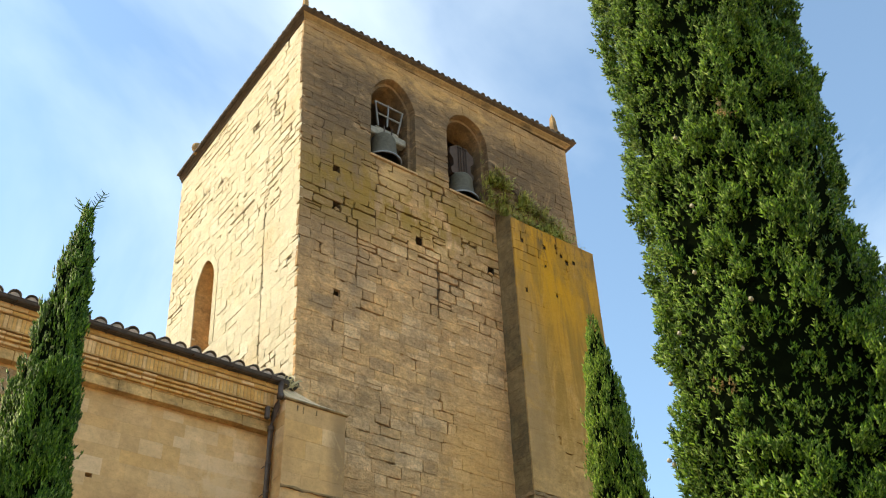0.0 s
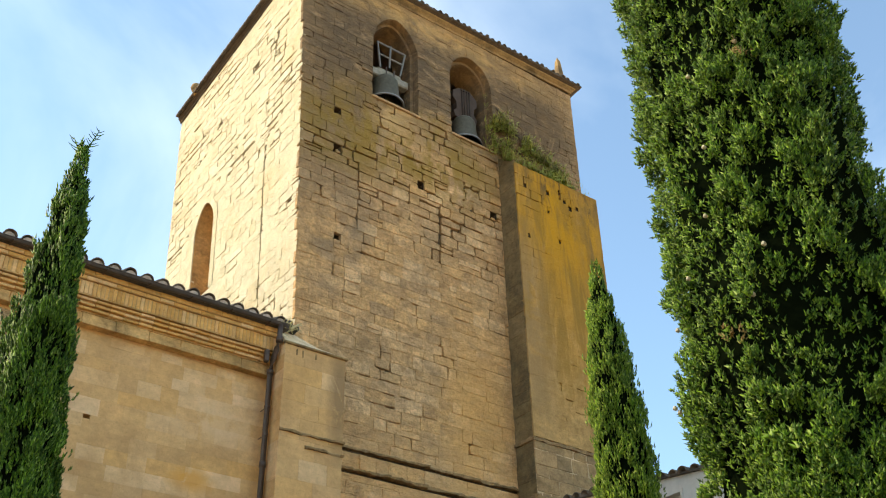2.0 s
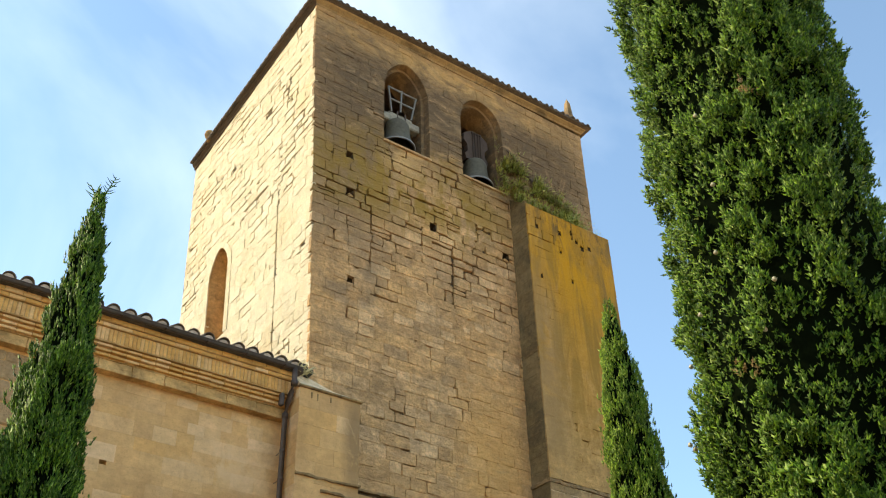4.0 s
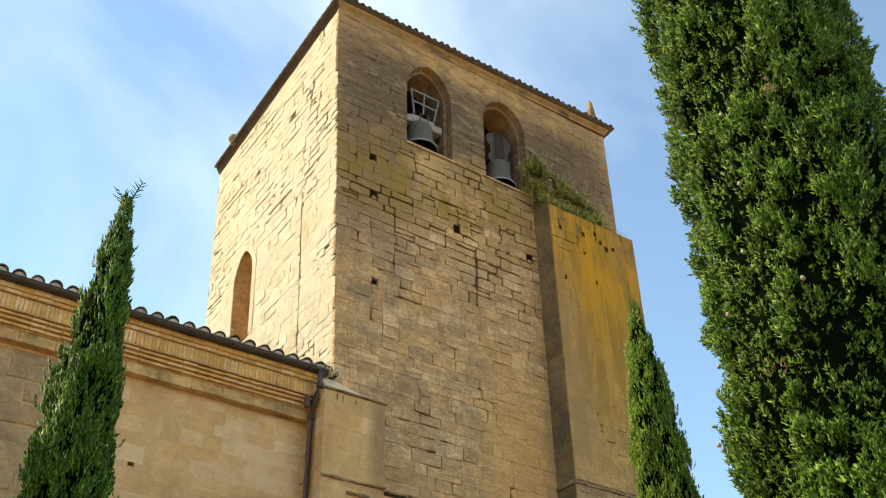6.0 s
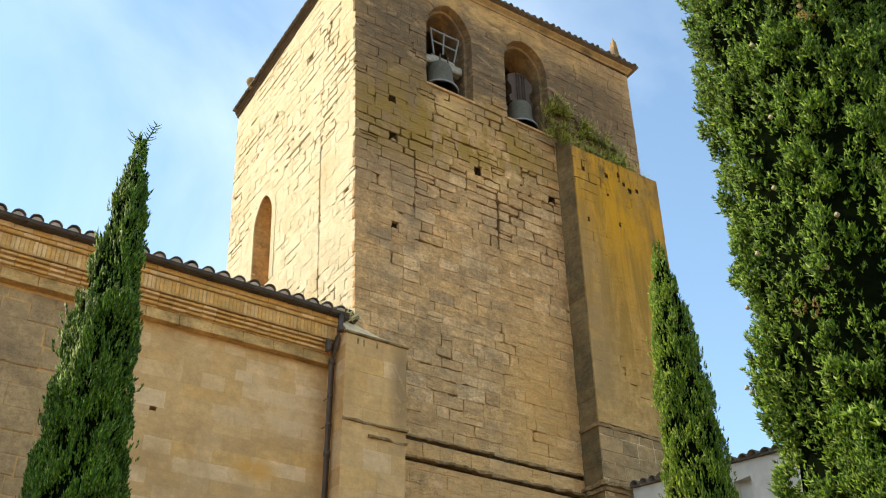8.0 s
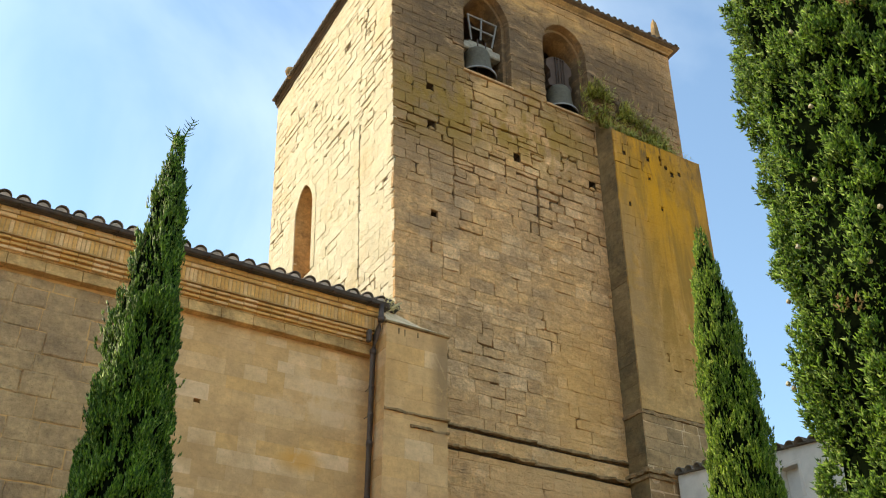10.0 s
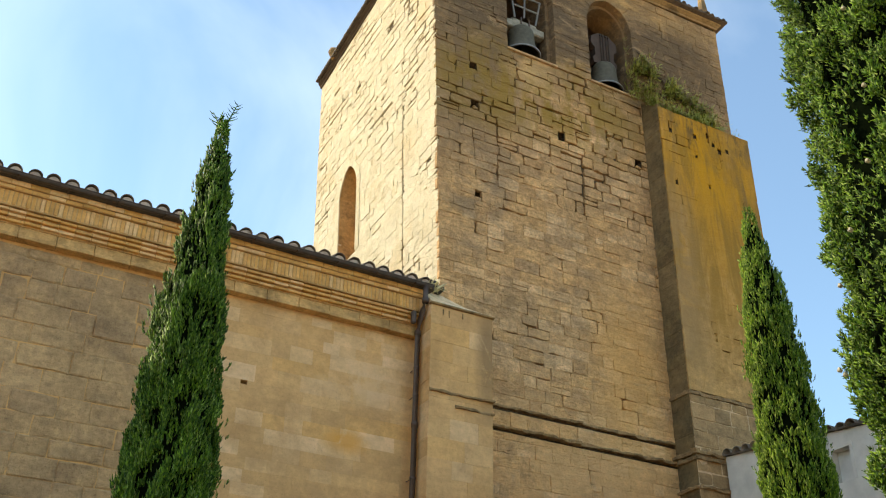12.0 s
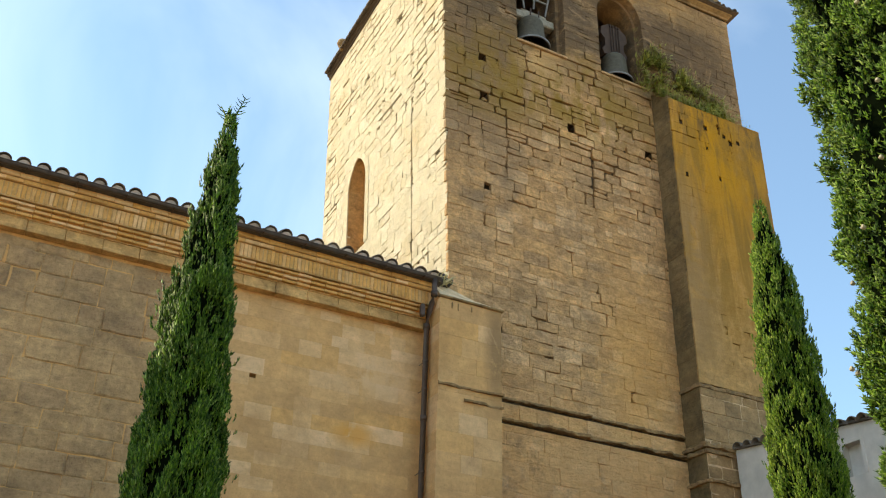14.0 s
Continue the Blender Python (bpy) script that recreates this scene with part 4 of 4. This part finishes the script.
# ---- gutter and pipe ----
gutter = thing("gutter", "dark brown metal gutter along the nave eave", "gutter")
g = Geo()
n = 10
for x in (NX0, NX1 + 0.04):
    for r in (0.056, 0.050):
        for k in range(n + 1):
            w = math.pi + math.pi * k / n
            g.v.append((x, 16.26 + r * math.cos(w), 10.945 + r * math.sin(w)))
m1 = n + 1
for k in range(n):
    g.f += [(k, k + 1, 2 * m1 + k + 1, 2 * m1 + k), (m1 + k, 3 * m1 + k, 3 * m1 + k + 1, m1 + k + 1)]
    g.f += [(2 * m1 + k, 2 * m1 + k + 1, 3 * m1 + k + 1, 3 * m1 + k)]
g.f += [(0, 2 * m1, 3 * m1, m1), (n, m1 + n, 3 * m1 + n, 2 * m1 + n)]
part("trough", g, GUTTER, gutter, smooth=True)
g = Geo()
g.tube([(NX0, 16.203, 10.947), (NX1 + 0.04, 16.203, 10.947)], 0.010, 8)
part("bead", g, GUTTER, gutter, smooth=True)
for k in range(14):
    g = Geo()
    g.soft_box(8.2 - k * 0.8, 8.225 - k * 0.8, 16.17, 16.4, 10.88, 10.9, 0.004)
    part("bracket", g, GUTTER, gutter)

pipe = thing("downpipe", "dark brown metal downpipe in the corner by the buttress", "pipe")
PX = 8.46
g = Geo()
g.tube([(PX, 16.26, 10.92), (PX, 16.26, 10.62), (PX, 16.34, 10.45), (PX, 16.48, 10.25), (PX, 16.54, 10.05), (PX, 16.54, 0.1)], 0.052, 14)
tube = part("tube", g, GUTTER, pipe, smooth=True)
for z in (10.6, 10.02, 8.2, 6.2, 4.2):
    g = Geo()
    y = 16.26 if z > 10.5 else 16.54
    g.tube([(PX, y, z - 0.05), (PX, y, z + 0.05)], 0.064, 14)
    part("collar", g, GUTTER, tube, smooth=True)
for z in (9.3, 8.75, 7.2, 6.6):
    g = Geo()
    g.tube([(PX, 16.54, z), (PX, 16.54, z + 0.035)], 0.058, 14)
    g.tube([(PX, 16.58, z + 0.017), (PX, 16.82, z + 0.017)], 0.008, 6)
    part("clip", g, GUTTER, tube)
g = Geo()
g.soft_box(8.27, 8.36, 16.40, 16.50, 10.16, 10.42, 0.02)
part("rain_box", g, GUTTER, pipe)

flash = new("flashing", None)
tagged(flash, "dark folded lead flashing where roof meets tower", "flashing")
g = Geo()
g.soft_box(8.55, 9.0, 16.5, 17.6, 11.06, 11.16, 0.02)
part("sheet", g, LEAD, flash)
g = Geo()
g.soft_box(8.76, 9.0, 16.74, 17.3, 11.14, 11.40, 0.03)
part("upstand", g, LEAD, flash)

# ---- house ----
house = thing("house", "grey plastered house with tiled wall top against the tower", "house")
HX, HY0, HY1, HZ = 15.5, 8.0, 16.12, 8.74


def house_top(y):
    return HZ - 0.118 * (HY1 - y)


HOLE = Opening(13.02, 13.44, 7.45, 8.06, 0, 0.16)
g = Geo()
side_plane = block_left(HX)
for y0, y1, z0, z1 in ((HY0, HOLE.u0, 0, None), (HOLE.u0, HOLE.u1, 0, HOLE.sill), (HOLE.u0, HOLE.u1, HOLE.spring, None), (HOLE.u1, HY1, 0, None)):
    g.quad((HX, y0, z0), (HX, y0, z1 or house_top(y0)), (HX, y1, z1 or house_top(y1)), (HX, y1, z0))
reveal(g, side_plane, HOLE, 0.0, -0.16, back=True)
g.quad((HX, HY0, 0), (HX + 7, HY0, 0), (HX + 7, HY0, house_top(HY0)), (HX, HY0, house_top(HY0)))
g.quad((HX, HY1, 0), (HX, HY1, house_top(HY1)), (HX + 7, HY1, house_top(HY1)), (HX + 7, HY1, 0))
g.quad((HX + 7, HY0, 0), (HX + 7, HY1, 0), (HX + 7, HY1, house_top(HY1)), (HX + 7, HY0, house_top(HY0)))
part("wall", g, PLASTER, house)
g = Geo()
g.add([(HX - 0.06, HY0 - 0.1, house_top(HY0)), (HX + 7.1, HY0 - 0.1, house_top(HY0)), (HX + 7.1, HY1, HZ), (HX - 0.06, HY1, HZ),
       (HX - 0.06, HY0 - 0.1, house_top(HY0) + 0.04), (HX + 7.1, HY0 - 0.1, house_top(HY0) + 0.04), (HX + 7.1, HY1, HZ + 0.04), (HX - 0.06, HY1, HZ + 0.04)],
      [(3, 2, 1, 0), (4, 5, 6, 7), (0, 1, 5, 4), (1, 2, 6, 5), (2, 3, 7, 6), (3, 0, 4, 7)])
house_roof = part("roof", g, TILE, house)
for k in range(30):
    y = HY1 - 0.14 - k * 0.265
    ob = part("roof_tile", long_tile, TILE, house_roof)
    ob.matrix_local = pose(HX - 0.12 + rng.uniform(-0.03, 0.03), y, house_top(y) + 0.01 + rng.uniform(-0.02, 0.02), 3, 0, -90 + rng.uniform(-4, 4))
g = Geo()
for y0, y1, z0, z1 in ((HOLE.u0 - 0.07, HOLE.u0, HOLE.sill, HOLE.spring), (HOLE.u1, HOLE.u1 + 0.07, HOLE.sill, HOLE.spring), (HOLE.u0 - 0.07, HOLE.u1 + 0.07, HOLE.spring, HOLE.spring + 0.07)):
    g.soft_box(HX - 0.012, HX + 0.02, y0, y1, z0, z1, 0.004)
part("window_surround", g, PLASTER, house, "plain raised plaster band")


# ---- cypresses ----
def spray(rng, size, blades, spread=1.0):
    """A tuft of short tapering twiglets, as points and triangles, growing along +z."""
    verts, faces = [], []
    for k in range(blades):
        w = 2.4 * k + rng.uniform(-0.4, 0.4)
        lean = 0.0 if k == 0 else rng.uniform(0.25, 1.0) * spread
        d = Vector((math.cos(w) * math.sin(lean), math.sin(w) * math.sin(lean), math.cos(lean)))
        base = Vector((0, 0, size * rng.uniform(0.0, 0.85)))
        ln, r = size * rng.uniform(0.35, 0.7), size * rng.uniform(0.07, 0.115)
        a = d.orthogonal().normalized()
        b = d.cross(a)
        mid = base + d * ln * 0.3
        i = len(verts)
        verts += [mid + a * r, mid - a * r * 0.5 + b * r * 0.87, mid - a * r * 0.5 - b * r * 0.87, base + d * ln]
        faces += [(i + 3, i, i + 1), (i + 3, i + 1, i + 2), (i + 3, i + 2, i)]
    return np.array([tuple(p) for p in verts], np.float32), np.array(faces, np.int32)


def mesh_of(name, verts, tris, material):
    me = bpy.data.meshes.new(name)
    me.vertices.add(len(verts))
    me.vertices.foreach_set("co", verts.ravel())
    me.loops.add(tris.size)
    me.loops.foreach_set("vertex_index", tris.ravel())
    me.polygons.add(len(tris))
    me.polygons.foreach_set("loop_start", np.arange(0, tris.size, 3, dtype=np.int32))
    me.polygons.foreach_set("loop_total", np.full(len(tris), 3, np.int32))
    me.polygons.foreach_set("use_smooth", np.ones(len(tris), bool))
    me.update(calc_edges=True)
    me.materials.append(material)
    return me


def cypress(x, y, height, radius_at, seed, tufts, size, label, gaps=0.0, lean=(0, 0), z_from=0.5, rugged=1.0, dense=-0.02, core=0.82, upright=1.0, wisps=0.003, leaf=GREEN):
    """A tapered trunk with limbs, a near-black shell for the inner shade, and a crown of many upright sprays in uneven
    clumps.
    """
    r = random.Random(seed)
    npr = np.random.RandomState(seed)
    tree = thing("cypress", label, "tree", group="cypresses by the church")
    g = Geo()
    g.tube([(x, y, 0), (x + lean[0] * 0.3, y + lean[1] * 0.3, height * 0.3), (x + lean[0] * 0.7, y + lean[1] * 0.7, height * 0.7), (x + lean[0], y + lean[1], height * 0.97)], [0.2, 0.15, 0.07, 0.015], 10)
    for k in range(26):
        z = height * r.uniform(0.08, 0.85)
        w = r.uniform(0, 6.283)
        d = radius_at(z / height) * 0.7
        bx, by = x + lean[0] * z / height, y + lean[1] * z / height
        g.tube([(bx, by, z), (bx + math.cos(w) * d * 0.6, by + math.sin(w) * d * 0.6, z + 0.25), (bx + math.cos(w) * d * 0.8, by + math.sin(w) * d * 0.8, z + 0.6)], [0.035, 0.02, 0.008], 6)
    part("trunk", g, BARK, tree, "brown fibrous trunk")

    def bulge(w, z):
        p = Vector((math.cos(w) * 1.3, math.sin(w) * 1.3, z * 0.55)) + Vector((seed, 0, 0))
        q = Vector((math.cos(w) * 2.6, math.sin(w) * 2.6, z * 1.5)) + Vector((0, seed, 0))
        return 1 + rugged * (0.16 * noise.noise(p) + 0.13 * noise.noise(q))

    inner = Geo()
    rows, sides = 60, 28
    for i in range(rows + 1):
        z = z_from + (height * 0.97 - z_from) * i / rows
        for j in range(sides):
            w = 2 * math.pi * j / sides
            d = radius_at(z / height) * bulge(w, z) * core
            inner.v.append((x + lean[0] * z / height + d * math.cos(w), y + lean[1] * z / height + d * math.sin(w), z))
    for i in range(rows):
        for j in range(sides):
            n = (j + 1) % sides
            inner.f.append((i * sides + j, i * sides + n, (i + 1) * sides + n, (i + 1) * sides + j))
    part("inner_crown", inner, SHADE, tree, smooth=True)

    kinds = [spray(r, size, 10 if upright == 1 else 7, 1.0 if upright == 1 else 0.6) for _ in range(10)]
    all_v, all_f, at = [], [], 0
    placed = 0
    while placed < tufts:
        z = z_from + (height - z_from) * r.random() ** 1.15
        rad = radius_at(z / height)
        if r.random() > max(rad, 0.08) / radius_at(0.35):
            continue
        w = r.uniform(0, 2 * math.pi)
        hole = noise.noise(Vector((math.cos(w) * rad * 2.6, math.sin(w) * rad * 2.6, z * 1.1 + seed)))
        clump = noise.noise(Vector((math.cos(w) * rad * 5.6, math.sin(w) * rad * 5.6, z * 3.6 / upright ** 0.5 - seed)))
        depth = r.uniform(0.84, 0.97) + 0.15 * clump
        if clump < dense:
            if r.random() < 0.75:
                continue
            depth = r.uniform(0.78, 0.88)
        if hole < -0.25 + gaps:
            if r.random() < 0.72:
                continue
            depth = r.uniform(0.76, 0.90)
        stray = r.random() < wisps
        if stray:
            depth = r.uniform(0.98, 1.04 + 0.06 * upright)
        d = rad * bulge(w, z) * depth
        v, f = kinds[r.randrange(10)]
        s = r.uniform(0.7, 1.35) * (1.5 if stray else 1.0)
        tilt = r.uniform(0.25, 0.85) / upright
        turn = Euler((0, tilt, w + r.uniform(-0.5, 0.5))).to_matrix() @ Euler((0, 0, r.uniform(0, 6.28))).to_matrix()
        m = np.array(turn, np.float32) * s
        m[2] *= 0.5 + 0.5 * upright
        p = np.array((x + lean[0] * z / height + d * math.cos(w), y + lean[1] * z / height + d * math.sin(w), z), np.float32)
        all_v.append(v @ m.T + p)
        all_f.append(f + at)
        at += len(v)
        placed += 1
    me = mesh_of("crown", np.concatenate(all_v), np.concatenate(all_f), leaf)
    part("crown", me, leaf, tree, "dense upright green sprays")
    return tree


def profile(widths):
    def at(f):
        return float(np.interp(f, [p for p, _ in widths], [q for _, q in widths]))
    return at


near = cypress(7.50, 5.065, 15.53, profile([(0, 0.8), (0.15, 0.95), (0.28, 0.95), (0.32, 1.0), (0.40, 1.0), (0.5, 0.98), (0.62, 1.03), (0.72, 1.05), (0.85, 0.6), (0.95, 0.25), (1, 0.02)]), 11, 50000, 0.082,
               "large dense cypress with pale cones and dark gaps", 0.12, z_from=1.0, rugged=0.6, dense=-0.10, wisps=0.0008)
left = cypress(3.28, 12.33, 10.17, profile([(0, 0.6), (0.15, 0.72), (0.4, 0.60), (0.6, 0.47), (0.75, 0.36), (0.88, 0.23), (0.95, 0.12), (1, 0.02)]), 23, 36000, 0.075,
               "slender pointed cypress with a thin twig at its tip", -0.12, z_from=0.6, rugged=1.3, dense=-0.05, upright=1.7, wisps=0.02)
right = cypress(12.24, 11.16, 11.05, profile([(0, 0.54), (0.3, 0.58), (0.6, 0.51), (0.72, 0.46), (0.82, 0.37), (0.92, 0.20), (0.97, 0.10), (1, 0.02)]), 37, 30000, 0.07,
                "narrow bright green cypress in front of the tower", -0.2, lean=(-0.22, 0.17), z_from=0.6, rugged=1.2, dense=-0.1, upright=1.7, wisps=0.012, leaf=BRIGHT_GREEN)

# Bare twig on the slender tree's tip.
r = random.Random(3)
tip = Vector((3.28, 12.33, 10.01))
g = Geo()
for top, count in ((Vector((0.15, -0.03, 0.58)), 16), (Vector((-0.17, -0.04, 0.30)), 8)):
    g.tube([tip, tip + top * 0.5 + Vector((0, 0, 0.03)), tip + top], [0.014, 0.010, 0.004], 6)
    for k in range(count):
        f = 0.25 + 0.75 * k / count
        a = tip + top * f
        side = -1 if k % 2 else 1
        b = a + Vector((side * r.uniform(0.07, 0.14), r.uniform(-0.08, 0.08), r.uniform(0.05, 0.13))) * (1.15 - 0.6 * f)
        g.tube([a, (a + b) / 2 + Vector((0, 0, -0.01)), b], [0.008, 0.007, 0.003], 5)
part("tip_twig", g, GREEN, left, "thin straggling twig")


def cone_mesh():
    g = Geo()
    bm = bmesh.new()
    bmesh.ops.create_icosphere(bm, subdivisions=2, radius=0.021)
    for k, p in enumerate(bm.verts):
        p.co *= 1.0 + 0.16 * math.sin(k * 2.4)
    bm.verts.index_update()
    g.add([p.co for p in bm.verts], [[p.index for p in f.verts] for f in bm.faces])
    bm.free()
    return g.mesh("cone", CONE)


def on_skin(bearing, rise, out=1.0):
    """A place on the large tree's skin, by a bearing and a rise from the camera's start."""
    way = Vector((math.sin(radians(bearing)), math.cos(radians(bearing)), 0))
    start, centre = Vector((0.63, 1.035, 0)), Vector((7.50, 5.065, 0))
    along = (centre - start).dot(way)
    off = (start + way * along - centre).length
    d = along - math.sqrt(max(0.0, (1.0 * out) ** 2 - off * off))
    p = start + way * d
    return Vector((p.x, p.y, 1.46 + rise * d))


# Cones and dry twigs are placed by bearing to fit the camera's view.
cone_shape = cone_mesh()
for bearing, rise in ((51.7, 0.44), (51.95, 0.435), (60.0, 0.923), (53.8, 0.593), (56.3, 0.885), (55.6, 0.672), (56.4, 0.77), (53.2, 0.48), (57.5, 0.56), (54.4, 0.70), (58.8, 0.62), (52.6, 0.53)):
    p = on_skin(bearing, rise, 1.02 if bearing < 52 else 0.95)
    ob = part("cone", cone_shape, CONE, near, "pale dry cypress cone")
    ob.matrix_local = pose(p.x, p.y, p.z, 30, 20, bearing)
r = random.Random(17)
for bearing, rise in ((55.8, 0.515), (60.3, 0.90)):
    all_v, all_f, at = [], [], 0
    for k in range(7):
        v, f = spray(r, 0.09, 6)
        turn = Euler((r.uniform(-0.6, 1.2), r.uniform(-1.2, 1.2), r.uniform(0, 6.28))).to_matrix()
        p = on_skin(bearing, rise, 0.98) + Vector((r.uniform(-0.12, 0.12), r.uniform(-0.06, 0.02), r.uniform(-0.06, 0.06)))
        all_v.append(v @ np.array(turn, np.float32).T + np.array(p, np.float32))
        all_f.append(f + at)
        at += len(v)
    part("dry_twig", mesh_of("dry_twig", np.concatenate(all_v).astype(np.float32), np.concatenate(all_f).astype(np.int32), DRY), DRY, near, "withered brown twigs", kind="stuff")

# ---- wall plants ----
r = random.Random(8)
verts, tris, at = [], [], 0
for k in range(1500):
    u = r.uniform(14.35, 17.4)
    reach = 20.1 - 0.55 * (u - 14.35)
    z = 17.72 + (reach - 17.72) * r.random() ** 0.8
    if noise.noise(Vector((u * 2.3, 0, z * 2.3))) < 0.05 * (z - 18) - 0.10 + 0.6 * max(0.0, noise.noise(Vector((u * 6.0, 4.0, z * 6.0)))):
        continue
    root = Vector((u, TF - 0.02 - max(0.0, 18.2 - z) * 1.15, z))
    grow = Vector((r.uniform(-0.7, 0.7), -0.5, r.uniform(-0.3, 1.0))).normalized()
    stem = r.uniform(0.12, 0.46)
    for j in range(9):
        p = root + grow * stem * j / 9 + Vector((0, 0, -0.6 * (stem * j / 9) ** 2))
        a = (grow * 0.6 + Vector((r.uniform(-1, 1), r.uniform(-1, 0.3), r.uniform(-0.8, 0.8)))).normalized()
        b = a.orthogonal().normalized()
        size = r.uniform(0.03, 0.085)
        verts += [tuple(p), tuple(p + a * size + b * size * 0.3), tuple(p + a * 2.3 * size), tuple(p + a * size - b * size * 0.3)]
        tris += [(at, at + 1, at + 2), (at, at + 2, at + 3)]
        at += 4
weeds = new("wall_plants", mesh_of("wall_plants", np.array(verts, np.float32), np.array(tris, np.int32), WEED))
tagged(weeds, "straggling green weeds on the buttress top", "plants", kind="stuff")

# Bare runners of the same plant across the wall.
r = random.Random(5)
for u0, z0, u1, z1 in ((14.75, 19.95, 16.1, 18.55), (14.85, 19.6, 15.5, 18.2), (15.3, 19.35, 16.9, 18.3), (14.8, 18.9, 16.4, 18.2)):
    g, pts = Geo(), []
    for k in range(9):
        f = k / 8
        pts.append((u0 + (u1 - u0) * f + r.uniform(-0.06, 0.06), TF - 0.05, z0 + (z1 - z0) * f + 0.12 * math.sin(3.1 * f) + r.uniform(-0.05, 0.05)))
    g.tube(pts, [0.022 - 0.0015 * k for k in range(9)], 6)
    part("runner", g, BARK, weeds, "bare brown runner")

# A tangle of dry stalks where gutter, roof and buttress meet.
r = random.Random(21)
g = Geo()
for k in range(22):
    a = Vector((8.56 + r.uniform(-0.12, 0.22), 16.34 + r.uniform(-0.1, 0.2), 10.96 + r.uniform(-0.08, 0.03)))
    b = a + Vector((r.uniform(-0.12, 0.2), r.uniform(-0.15, 0.05), r.uniform(0.03, 0.16)))
    c = b + Vector((r.uniform(-0.05, 0.15), r.uniform(-0.08, 0.02), r.uniform(-0.12, 0.05)))
    g.tube([a, b, c], [0.012, 0.010, 0.004], 5)
stalks = new("dry_stalks", g.mesh("dry_stalks", STRAW))
tagged(stalks, "pale dry stalks growing behind the gutter end", "plants", kind="stuff")
